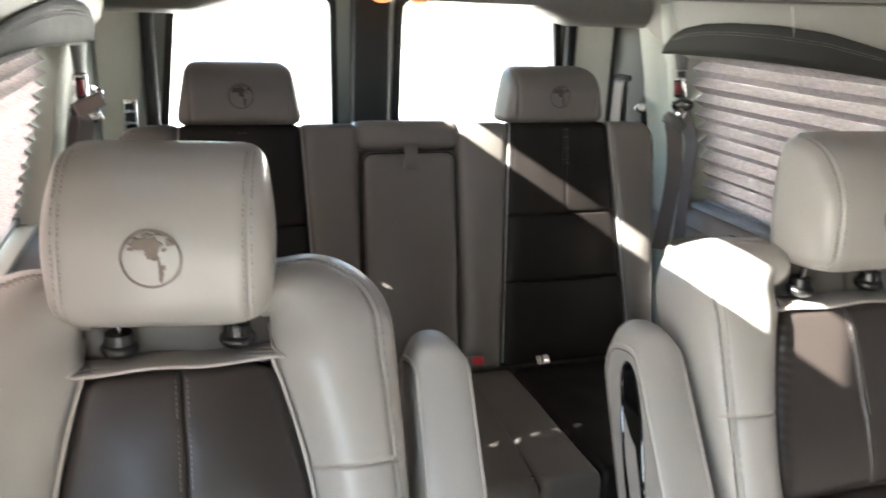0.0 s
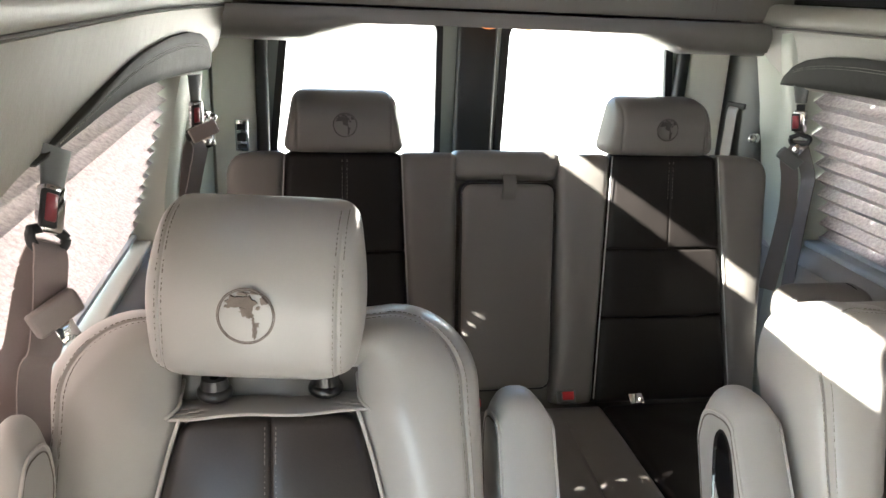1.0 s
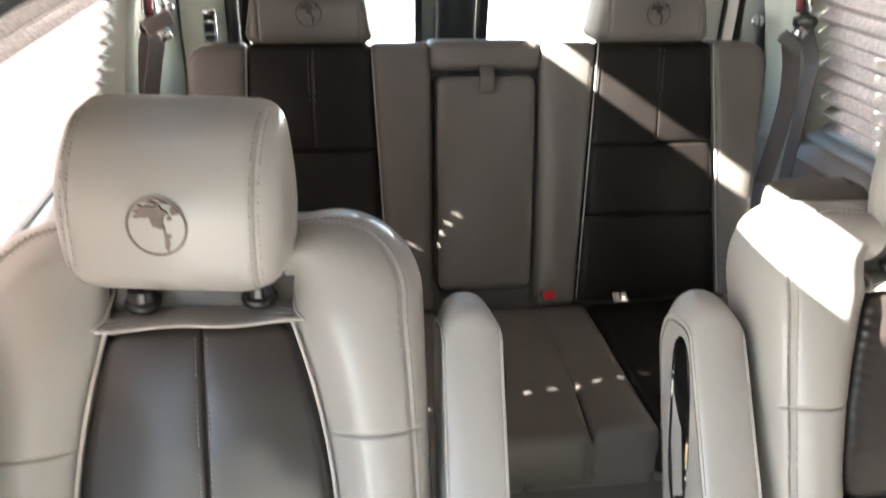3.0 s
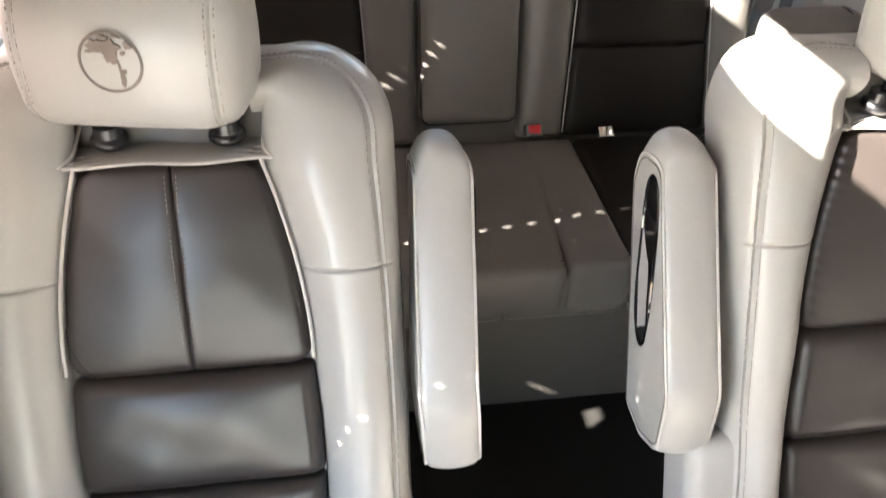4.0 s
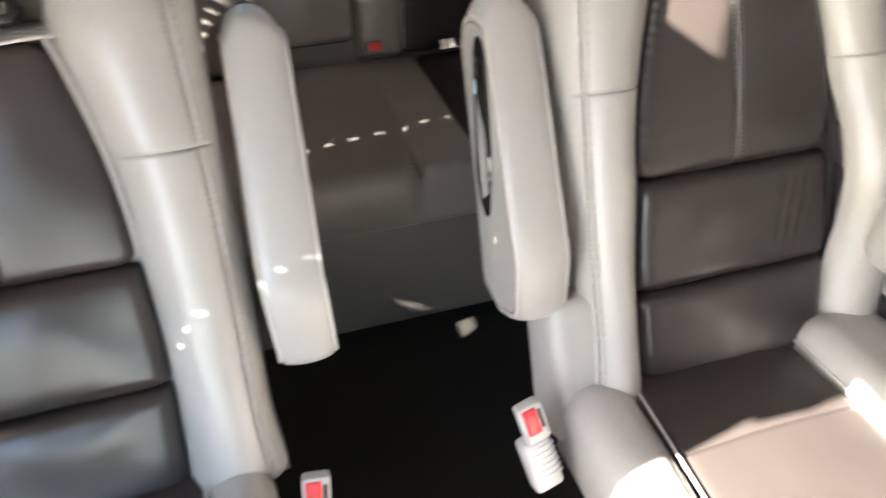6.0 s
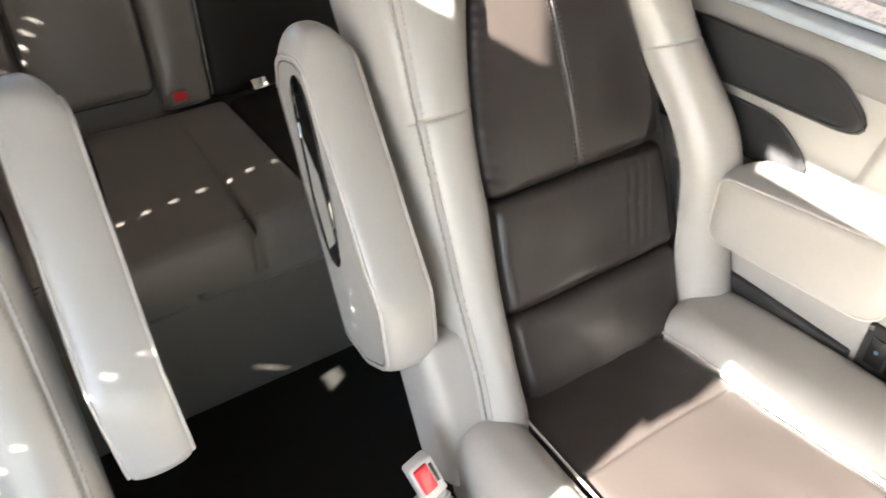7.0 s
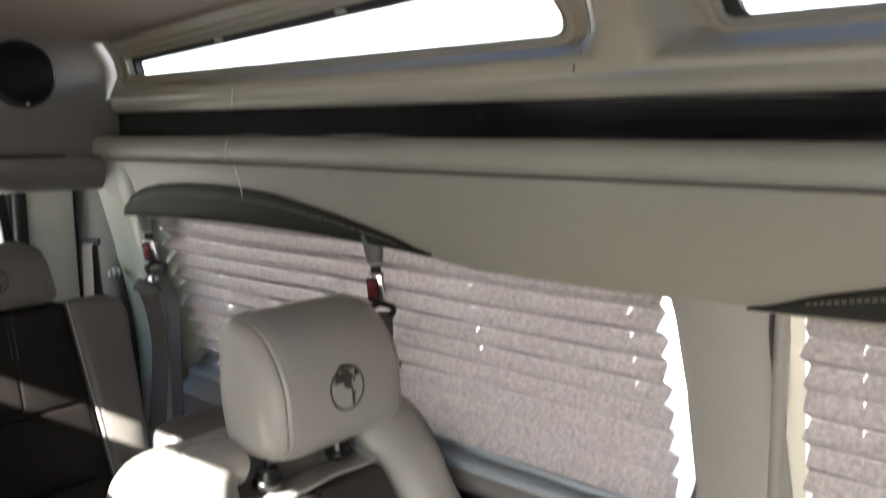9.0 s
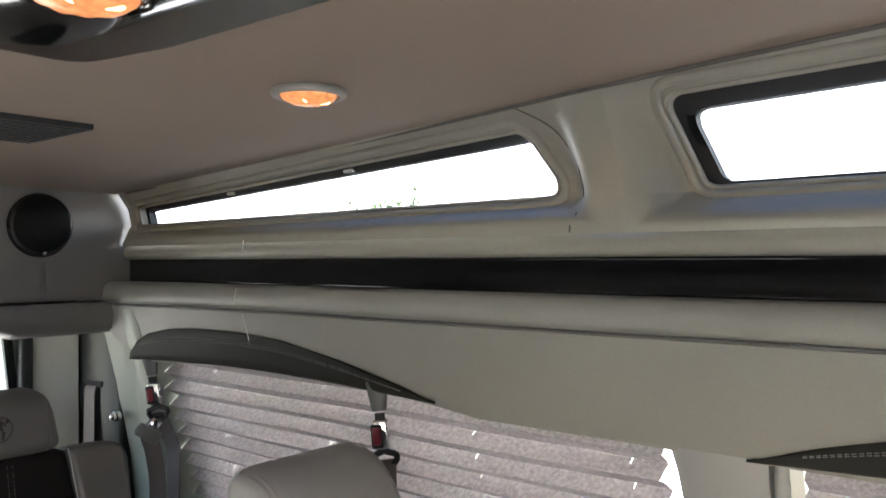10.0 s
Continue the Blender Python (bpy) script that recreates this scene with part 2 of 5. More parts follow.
def ribbon(points, side, width, thick=0.0016, bm=None):
    """A strap through the points; side is the way of its width."""
    bm = bm or bmesh.new()
    pts = [Vector(p) for p in points]
    rows = []
    for i, p in enumerate(pts):
        d = (pts[min(i + 1, len(pts) - 1)] - pts[max(i - 1, 0)]).normalized()
        s = Vector(side(i / (len(pts) - 1)) if callable(side) else side)
        s = (s - d * s.dot(d)).normalized()
        n = d.cross(s)
        rows.append([bm.verts.new(p + s * width * a + n * thick * c) for a, c in ((-0.5, -1), (0.5, -1), (0.5, 1), (-0.5, 1))])
    for a, b in zip(rows, rows[1:]):
        for k in range(4):
            bm.faces.new((a[k], a[(k + 1) % 4], b[(k + 1) % 4], b[k]))
    bm.faces.new(rows[0][::-1])
    bm.faces.new(rows[-1])
    return bm


def smooth_line(points, steps=6):
    """A smooth curve through the points."""
    pts = [Vector(p) for p in points]
    pts = [2 * pts[0] - pts[1], *pts, 2 * pts[-1] - pts[-2]]
    out = []
    for a, b, c, d in zip(pts, pts[1:], pts[2:], pts[3:]):
        for k in range(steps):
            t = k / steps
            out.append(0.5 * (2 * b + (c - a) * t + (2 * a - 5 * b + 4 * c - d) * t * t + (3 * b - a - 3 * c + d) * t ** 3))
    return out + [pts[-2]]


def spaced(n, ease=0.55):
    """0 to 1 in n steps, closer together near the ends."""
    return [(1 - ease) * k / n + ease * (0.5 - 0.5 * math.cos(math.pi * k / n)) for k in range(n + 1)]


def rolled(d, r):
    return r - math.sqrt(max(r * r - max(r - d, 0.0) ** 2, 0.0)) if d < r else 0.0


def pad_face(left, right, low, high, depth, roll=0.02, corner=0.02, bulge=0.01, grooves=(), extra=None, ripple=0.0):
    """The height c(a, b) of an upholstered pad over its base."""
    lf = left if callable(left) else (lambda b: left)
    rf = right if callable(right) else (lambda b: right)

    def face(a, b):
        v = (b - low) / (high - low)
        db = max(min(b - low, high - b), 0.0)
        cut = rolled(db, corner) if corner else 0.0
        l, r = lf(b) + cut, rf(b) - cut
        u = min(max((a - l) / (r - l), 0.0), 1.0)
        da = max(min(a - l, r - a), 0.0)
        c = depth - rolled(da, roll) - rolled(db, roll) + bulge * (1 - (2 * u - 1) ** 2) * (1 - (2 * v - 1) ** 4)
        for axis, place, w, deep, g0, g1 in grooves:
            s, o = (a, b) if axis == "a" else (b, a)
            if g0 <= o <= g1:
                q = place(o) if callable(place) else place
                c -= deep * (0.6 * math.exp(-((s - q) / w) ** 2) + 0.4 * math.exp(-abs(s - q) / (3 * w)))
        if ripple:
            c += ripple * noise.noise(Vector((a * 14, b * 14, depth * 31)))
        if extra:
            c += extra(a, b)
        return max(c, 0.0)
    return face


def pillow(at, left, right, low, high, depth, roll=0.02, corner=0.02, bulge=0.01, grooves=(), na=26, nb=34, extra=None, ripple=0.0):
    """An upholstered pad. at(a, b, c) lays it into the world: a across, b along, c out of its face.
    left and right: its edges as numbers or functions of b. grooves: (axis, place, width, depth, from, to)."""
    bm = bmesh.new()
    lf = left if callable(left) else (lambda b: left)
    rf = right if callable(right) else (lambda b: right)
    face = pad_face(left, right, low, high, depth, roll, corner, bulge, grooves, extra, ripple)
    close = (-2.6, -1.6, -1.0, -0.5, 0.0, 0.5, 1.0, 1.6, 2.6)
    vs_list = spaced(nb) + [(g[1] + k * g[2] - low) / (high - low) for g in grooves if g[0] == "b" and not callable(g[1]) for k in close]
    vs_list = sorted(v for v in vs_list if 0 <= v <= 1)
    rows = []
    for v in vs_list:
        b = low + (high - low) * v
        db = min(b - low, high - b)
        cut = rolled(db, corner) if corner else 0.0
        l, r = lf(b) + cut, rf(b) - cut
        us = spaced(na)
        for g in grooves:
            if g[0] == "a":
                q = g[1](b) if callable(g[1]) else g[1]
                us += [min(max((q + k * g[2] - l) / (r - l), 0.001), 0.999) for k in close]
        rows.append([(l + (r - l) * u, b, face(l + (r - l) * u, b)) for u in sorted(us)])
    na, nb = len(rows[0]) - 1, len(rows) - 1
    vs = [[bm.verts.new(at(*p)) for p in row] for row in rows]
    for p, q in zip(vs, vs[1:]):
        for k in range(na):
            bm.faces.new((p[k], p[k + 1], q[k + 1], q[k]))
    loop = [(0, k) for k in range(na)] + [(j, na) for j in range(nb)] + [(nb, k) for k in range(na, 0, -1)] + [(j, 0) for j in range(nb, 0, -1)]
    back = [bm.verts.new(at(rows[j][k][0], rows[j][k][1], -0.001)) for j, k in loop]
    front = [vs[j][k] for j, k in loop]
    n = len(loop)
    for k in range(n):
        bm.faces.new((front[k], front[(k + 1) % n], back[(k + 1) % n], back[k]))
    bm.faces.new(back)
    return bm


def stitches(points, parent, at=None, length=0.0045, gap=0.003, size=0.0007, name="stitching", mat=None):
    """A row of thread stitches along a line of points."""
    bm = bmesh.new()
    pts = [Vector(at(*p)) if at else Vector(p) for p in points]
    pos, run = [], 0.0
    for a, b in zip(pts, pts[1:]):
        d = (b - a).length
        while run < d:
            p = a.lerp(b, run / d)
            q = a.lerp(b, min((run + length) / d, 1.0))
            pos.append((p, q))
            run += length + gap
        run -= d
    for p, q in pos:
        if (q - p).length > 1e-4:
            tube((p, p.lerp(q, 0.5), q), size, 4, bm=bm)
    return part(name, bm, mat or THREAD, parent)


def upright(plan, z0, z1, bevel=0.0):
    """A post with the given plan."""
    bm = bmesh.new()
    lo, hi = ([bm.verts.new((x, y, z)) for x, y in plan] for z in (z0, z1))
    n = len(plan)
    for k in range(n):
        bm.faces.new((lo[k], lo[(k + 1) % n], hi[(k + 1) % n], hi[k]))
    bm.faces.new(lo)
    bm.faces.new(hi)
    if bevel:
        bmesh.ops.bevel(bm, geom=bm.edges[:], offset=bevel, segments=2, profile=0.5, affect="EDGES")
    return bm


def mir(x, side):
    """A place on the right-hand side (side 1) or the same on the other side (side -1)."""
    return MID + side * (x - MID)


def ring_wall(outer, inner, to_world, thick):
    """A panel with a hole: two outlines of equal length, laid into the world by to_world(p, depth), with thickness."""
    bm = bmesh.new()
    n = len(outer)
    loops = [[bm.verts.new(to_world(p, d)) for p in o] for o, d in ((outer, 0), (inner, 0), (inner, thick), (outer, thick))]
    for a, b in zip(loops, loops[1:] + loops[:1]):
        for k in range(n):
            bm.faces.new((a[k], a[(k + 1) % n], b[(k + 1) % n], b[k]))
    return bm


def round_outline(corners, radius, per=6):
    """A closed outline with rounded corners."""
    out = []
    n = len(corners)
    for i in range(n):
        p, a, b = (Vector(corners[k % n]) for k in (i, i - 1, i + 1))
        r = radius[i] if isinstance(radius, (list, tuple)) else radius
        d, e = (a - p).normalized(), (b - p).normalized()
        half = d.angle(e) / 2
        t = r / math.tan(half)
        s, f = p + d * t, p + e * t
        for k in range(per):
            w = k / (per - 1)
            out.append((1 - w) ** 2 * s + 2 * w * (1 - w) * p + w * w * f)
    return out


def projected_outline(inner, x0, x1, y0, y1):
    """For each point of an outline, a point on the box round it, in the same order, with the corners kept."""
    cx = sum(p[0] for p in inner) / len(inner)
    cy = sum(p[1] for p in inner) / len(inner)
    out = []
    for p in inner:
        dx, dy = p[0] - cx, p[1] - cy
        k = min((x1 - cx if dx > 0 else x0 - cx) / dx if abs(dx) > 1e-6 else 1e9, (y1 - cy if dy > 0 else y0 - cy) / dy if abs(dy) > 1e-6 else 1e9)
        out.append(Vector((cx + dx * k, cy + dy * k)))
    for c in ((x0, y0), (x0, y1), (x1, y0), (x1, y1)):
        i = min(range(len(out)), key=lambda j: (out[j] - Vector(c)).length)
        out[i] = Vector(c)
    return out


def strip(profile, y0, y1, n=24, wave=None, bm=None):
    """A surface with a profile of (x, z) drawn along y. wave(x, z, y) may shift a point."""
    bm = bm or bmesh.new()
    rows = []
    for k in range(n + 1):
        y = y0 + (y1 - y0) * k / n
        rows.append([bm.verts.new(wave(x, z, y) if wave else (x, y, z)) for x, z in profile])
    for a, b in zip(rows, rows[1:]):
        for k in range(len(profile) - 1):
            bm.faces.new((a[k], a[k + 1], b[k + 1], b[k]))
    return bm


def solid(bm, thick):
    """Gives a sheet a thickness."""
    bmesh.ops.recalc_face_normals(bm, faces=bm.faces[:])
    bmesh.ops.solidify(bm, geom=bm.faces[:], thickness=thick)
    return bm


def disc(c, axis, r0, r1, depth, seg=28, bevel=0.0):
    bm = bmesh.new()
    m = Matrix.Translation(c) @ Vector(axis).to_track_quat("Z", "Y").to_matrix().to_4x4()
    bmesh.ops.create_cone(bm, cap_ends=True, segments=seg, radius1=r0, radius2=r1, depth=depth, matrix=m)
    if bevel:
        bmesh.ops.bevel(bm, geom=[e for e in bm.edges if len(e.link_faces) == 2 and e.calc_face_angle(0) > 0.6], offset=bevel, segments=3, affect="EDGES")
    return bm


def ring(c, axis, r, tube_r, seg=36, flat=1.0):
    q = Vector(axis).to_track_quat("Z", "Y")
    return tube([Vector(c) + q @ Vector((r * math.cos(t), r * math.sin(t), 0)) for t in (2 * math.pi * k / seg for k in range(seg))], tube_r, 10, True)


# ---- the shell of the van ----
SILL_Z = {1: 0.842, -1: 0.858}


def ceiling_z(x, y):
    return 1.822 - 0.044 * y + 0.004 * (1 - min(abs(x - MID) / 0.69, 1.0) ** 2)


setting("floor", box(-0.95, 1.01, 0.42, 2.5, -0.06, 0.0), CARPET)
# unseen floor, made paler than the carpet to bounce sunlight up
setting("bounce_floor", box(-0.95, 1.01, -1.6, 0.42, -0.06, 0.0), BOUNCEFLOOR)
setting("ground", box(-60, 60, -60, 60, -0.72, -0.62), CONCRETE)
# white wall added to bounce sun onto the right blinds and whiten the windows
setting("bounce_wall", box(3.6, 3.8, -8, 9, -0.62, 2.6), SHELL)

bm = bmesh.new()
rows = []
for j in range(25):
    y = -1.6 + 4.1 * j / 24
    rows.append([bm.verts.new((x, y, ceiling_z(x, y))) for x in (MID - 0.79 + 1.58 * i / 20 for i in range(21))])
for a, b in zip(rows, rows[1:]):
    for k in range(20):
        bm.faces.new((a[k], a[k + 1], b[k + 1], b[k]))
top = [[bm.verts.new(v.co + Vector((0, 0, 0.08))) for v in r] for r in rows]
for a, b in zip(top, top[1:]):
    for k in range(20):
        bm.faces.new((a[k + 1], a[k], b[k], b[k + 1]))
setting("ceiling", bm, FABRIC)

WINDOW_REAR, WINDOW_FRONT = (0.52, 2.02), (-1.3, 0.40)


def inward(y, side=1):
    return (0.05 if side > 0 else 0.085) * max(0.0, (y - 1.45) / 0.65) ** 2


def lean_x(z):
    """The side windows lean: their plane at height z."""
    return max(0.862 + 0.118 * (1.27 - z) / 0.408, 0.879)


def leaning_slab(side, y0, y1, z0, z1, near, far):
    bm = bmesh.new()
    rings = []
    for z in (z0, z1):
        rings.append([bm.verts.new((mir(lean_x(z) + d, side), y, z)) for d, y in ((near, y0), (near, y1), (far, y1), (far, y0))])
    for k in range(4):
        bm.faces.new((rings[0][k], rings[0][(k + 1) % 4], rings[1][(k + 1) % 4], rings[1][k]))
    bm.faces.new(rings[0])
    bm.faces.new(rings[1][::-1])
    return bm


def side_wall(side):
    word = "right" if side > 0 else "left"

    # lower wall with its sill, and the pillars between the windows
    sill = SILL_Z[side]
    prof = [(0.905, 0.0), (0.905, 0.5), (0.9, 0.785), (0.904, sill - 0.055), (0.917, sill - 0.036), (0.94, sill - 0.014), (0.985, sill), (1.035, sill), (1.035, 0.0)]
    if side > 0:
        bm = strip([(mir(x, side), z) for x, z in prof], -1.6, 2.45, 30)
    else:
        # this side ends at the open side door
        bm = bmesh.new()

        # unseen low slots added behind the chair to throw the sun patches
        def slotted(y0, y1, z0, z1):
            strip([(mir(x, side), z) for x, z in ((0.88, 0.0), (0.88, 0.5), (0.88, z0), (1.035, z0 + 0.1), (1.035, 0.0))], y0, y1, 10, None, bm)
            strip([(mir(x, side), z) for x, z in ((0.88, z1), *prof[2:8], (1.035, z1 + 0.1), (0.88, z1))], y0, y1, 10, None, bm)

        for y0, y1 in ((0.315, 0.873), (1.062, 1.092), (1.131, 2.45)):
            strip([(mir(x, side), z) for x, z in prof], y0, y1, 10, None, bm)
        slotted(0.873, 1.062, 0.682, 0.707)
        slotted(1.092, 1.131, 0.657, 0.672)
    setting("wall_" + word, bm, WALLGREY)
    setting("window_sill_" + word, box(*sorted((mir(0.93, side), mir(0.985, side))), 0.5, 2.0, sill - 0.012, sill + 0.006, 0.005), SILL if side > 0 else PLASTIC)
    bm = bmesh.new()
    rows = []
    for z, y0, y1, x in ((0.86, 0.33, 0.57, 0.9), (0.88, 0.375, 0.53, 0.892), (0.95, 0.392, 0.515, 0.886), (1.1, 0.405, 0.535, 0.88), (1.22, 0.42, 0.556, 0.872), (1.3, 0.42, 0.58, 0.868)):
        rows.append([bm.verts.new((mir(px, side), y, z)) for px, y in ((x + 0.1, y0), (x + 0.012, y0), (x, y0 + 0.02), (x, y1 - 0.02), (x + 0.012, y1), (x + 0.1, y1))])
    for a, b in zip(rows, rows[1:]):
        for k in range(5):
            bm.faces.new((a[k], a[k + 1], b[k + 1], b[k]))
    setting("pillar_" + word, bm, WALLGREY)
    if side > 0:
        line = smooth_line([(0.512, 0.955, 0), (0.52, 0.92, 0), (0.545, 0.86, 0), (0.59, 0.72, 0), (0.612, 0.56, 0), (0.6, 0.515, 0), (0.36, 0.515, 0), (0.352, 0.6, 0), (0.366, 0.72, 0), (0.388, 0.81, 0), (0.4, 0.88, 0), (0.398, 0.955, 0)], 5)
        cen = Vector((0.475, 0.8, 0))
        bm = bmesh.new()
        loops = [[bm.verts.new((x, q.y * 0 + q[0], q[1])) for q in (cen + (p - cen) * k for p in line)] for k, x in ((1.14, 0.9), (1.09, 0.8965), (1.04, 0.8925), (1.0, 0.889), (0.95, 0.887), (0.85, 0.886))]
        n = len(line)
        for p, q in zip(loops, loops[1:]):
            for k in range(n):
                bm.faces.new((p[k], p[(k + 1) % n], q[(k + 1) % n], q[k]))
        bm.faces.new(loops[-1])
        setting("pillar_foot_" + word, bm, WALLGREY)
        setting("wall_joint_" + word, tube(smooth_line([(0.897, 0.352, 0.60), (0.897, 0.351, 0.70), (0.893, 0.345, 0.76), (0.884, 0.333, 0.82), (0.876, 0.325, 0.85)], 5), 0.0018, 5), RUBBER)
    bm = bmesh.new()
    rows = []
    for z, x in ((0.0, 0.9), (0.86, 0.89), (1.0, 0.875), (1.2, 0.84), (1.36, 0.8), (1.45, 0.78)):
        rows.append([bm.verts.new((mir(px, side), y, z)) for px, y in ((x + 0.12, 2.0), (x + 0.015, 2.0), (x, 2.02), (x - 0.004, 2.06), (x + 0.012, 2.11), (x + 0.02, 2.16), (x + 0.008, 2.21), (x + 0.1, 2.215))])
    for a, b in zip(rows, rows[1:]):
        for k in range(7):
            bm.faces.new((a[k], a[k + 1], b[k + 1], b[k]))
    setting("corner_pillar_" + word, bm, PILLAR)

    # padded panel over the windows, up to the black lacquer strip
    def wavy(x, z, y):
        w = min(max((1.34 - z) / 0.09, 0), 1)
        if 0.95 < y < 2.2:
            z += w * 0.035 * math.sin(math.pi * (y - 0.95) / 1.25) ** 0.7
        if y > 1.98:
            z = max(z, 1.27 + 0.1 * ((y - 1.98) / 0.2) ** 1.5)
        return (mir(x - inward(min(y, 2.12), side), side), y, z)
    prof = [(0.99, 1.27), (0.892, 1.262), (0.876, 1.252), (0.867, 1.262), (0.862, 1.29), (0.853, 1.33), (0.84, 1.38), (0.828, 1.415), (0.822, 1.426), (0.83, 1.432),
            (0.815, 1.436), (0.806, 1.446), (0.804, 1.462), (0.81, 1.48), (0.823, 1.489), (0.845, 1.491)]
    setting("cant_panel_" + word, strip(prof, -1.6 if side > 0 else 0.315, 2.17, 70, wavy), VINYL)
    if side < 0:
        setting("door_header", box(mir(0.985, side), mir(0.82, side), -1.6, 0.312, 1.41, 1.492), VINYL)
    prof = [(0.845, 1.4895), (0.8315, 1.4900), (0.8295, 1.4915), (0.829, 1.4935), (0.829, 1.4945), (0.829, 1.5455), (0.829, 1.5465), (0.8295, 1.5485), (0.8315, 1.55), (0.845, 1.5505)]
    setting("lacquer_strip_" + word, strip([(mir(x, side), z) for x, z in prof], -1.6, 2.1, 12), GLOSS)
    prof = [(0.845, 1.549), (0.822, 1.552), (0.812, 1.558), (0.81, 1.57), (0.814, 1.582), (0.823, 1.587), (0.823, 1.589), (0.9, 1.589)]
    setting("trim_roll_" + word, strip([(mir(x, side), z) for x, z in prof], -1.6, 2.1, 12), VINYL)

    # sloping upper panel with its two slanted windows
    def lay(p, d):
        y, z = p
        w = (z - 1.586) / (1.79 - 1.586)
        x = 0.815 - 0.095 * w
        return (mir(x + d, side), y, z)
    windows = (([(1.905, 1.632), (1.93, 1.672), (0.752, 1.731), (0.678, 1.64)], (0.012, 0.012, 0.02, 0.018), (0.59, 2.1)),
               ([(0.44, 1.655 if side > 0 else 1.628), (0.498, 1.738 if side > 0 else 1.702), (-0.75, 1.775 if side > 0 else 1.74), (-0.72, 1.655 if side > 0 else 1.628)], (0.02, 0.02, 0.04, 0.04), (-1.6, 0.59)))
    if side < 0:
        windows = (([(1.905, 1.639), (1.93, 1.713), (0.752, 1.742), (0.678, 1.612)], (0.012, 0.012, 0.02, 0.018), (0.59, 2.1)), windows[1])
    for corners, radii, (y0, y1) in windows if side < 0 else ():
        hole = round_outline(corners, radii, 7)
        outer = projected_outline(hole, y0, y1, 1.585, 1.87)
        setting("upper_wall_" + word, ring_wall(outer, hole, lay, 0.06), VINYL)
        win = tagged(part("upper_window_" + word, tube([lay((p[0], p[1]), 0.004) for p in hole], 0.014, 10, True), VINYL), kind="structure")
        setting("upper_window_ledge_" + word, tube(smooth_line([lay((corners[0][0] + 0.02, corners[0][1] - 0.022), 0.004), lay(((corners[0][0] + corners[3][0]) / 2, (corners[0][1] + corners[3][1]) / 2 - 0.022), 0.002), lay((corners[3][0] + (0.02 if corners[3][0] > 0 else 0.0), corners[3][1] - 0.022), 0.004)], 10), lambda w: 0.016 * (0.4 + 0.6 * math.sin(math.pi * w) ** 0.4), 10), VINYL)
        c = sum(hole, Vector((0, 0))) / len(hole)
        inner = [c + (p - c) * 0.985 for p in hole]
        part("gasket", tube([lay((p[0], p[1]), 0.03) for p in inner], 0.01, 8, True), RUBBER, win, "black rubber gasket")
        bm = bmesh.new()
        bm.faces.new([bm.verts.new(lay((p[0], p[1]), 0.04)) for p in hole])
        pane = part("pane", bm, SUNGLASS, win, "smoked glass pane")

    # on this side the windows sit in soft hollows, with a shelf under them
    def depth(y):
        return 0.055 * float(np.interp(y, (0.9, 2.05), (1.0, 0.0)))

    def hollow(y, z, d=0.0):
        x = float(np.interp(z, (1.586, 1.597, 1.606, 1.642, 1.66, 1.70, 1.75, 1.80, 1.87), (0.806, 0.803, 0.806, 0.832, 0.832, 0.818, 0.785, 0.722, 0.70)))
        x += depth(y) * float(np.interp(z, (1.603, 1.644, 1.70, 1.79), (0.0, 1.0, 0.95, 0.0)))
        flat = float(np.interp(z, (1.586, 1.597, 1.66, 1.80, 1.87), (0.806, 0.803, 0.793, 0.722, 0.70)))
        w = min(max((abs(y - 0.628) - 0.02) / 0.085, 0.0), 1.0)
        w = w * w * (3 - 2 * w)
        return (mir(flat + (x - flat) * w + d, side), y, z)

    def set_back(y, z):
        # a corner moved outward with the depth of the hollow keeps its direction from the aisle
        k = 1 + depth(y) * float(np.interp(z, (1.64, 1.70, 1.79), (1.0, 0.95, 0.0))) / 1.1
        return (0.067 + (y - 0.067) * k, 1.549 + (z - 1.549) * k)
    wide_windows = (([(2.045, 1.640), (2.045, 1.690), (0.765, 1.756), (0.722, 1.648)], [(2.035, 1.645), (2.035, 1.680), (0.772, 1.742), (0.729, 1.652)], (0.01, 0.01, 0.025, 0.03), (0.60, 2.1)),
                    ([(0.49, 1.648), (0.527, 1.775), (-0.75, 1.80), (-0.72, 1.65)], [(0.47, 1.658), (0.499, 1.757), (-0.73, 1.785), (-0.7, 1.66)], (0.03, 0.03, 0.04, 0.04), (-1.6, 0.60)))
    wide_windows = [([set_back(*p) for p in a], [set_back(*p) for p in b], c, d) for a, b, c, d in wide_windows]
    for corners, clear, radii, (y0, y1) in wide_windows if side > 0 else ():
        hole = round_outline(corners, radii, 9)
        rim = projected_outline(hole, y0, y1, 1.586, 1.87)
        bm = bmesh.new()
        loops = []
        for k, d in ((1.0, 0.0), (0.9, 0.0), (0.8, 0.0), (0.7, 0.0), (0.6, 0.0), (0.5, 0.0), (0.4, 0.0), (0.32, 0.0), (0.25, 0.0), (0.18, 0.0), (0.12, -0.002), (0.06, -0.001), (0.0, 0.006), (0.0, 0.05)):
            loops.append([bm.verts.new(hollow(*p.lerp(q, k), d)) for p, q in zip(hole, rim)])
        n = len(hole)
        for p, q in zip(loops, loops[1:]):
            for k in range(n):
                bm.faces.new((p[k], p[(k + 1) % n], q[(k + 1) % n], q[k]))
        setting("upper_wall_" + word, bm, VINYL)
        glass = round_outline(clear, [0.8 * r for r in radii], 9)
        win = tagged(part("upper_window_" + word, tube([hollow(p[0], p[1], 0.002) for p in hole], 0.0045, 8, True), VINYL), kind="structure")
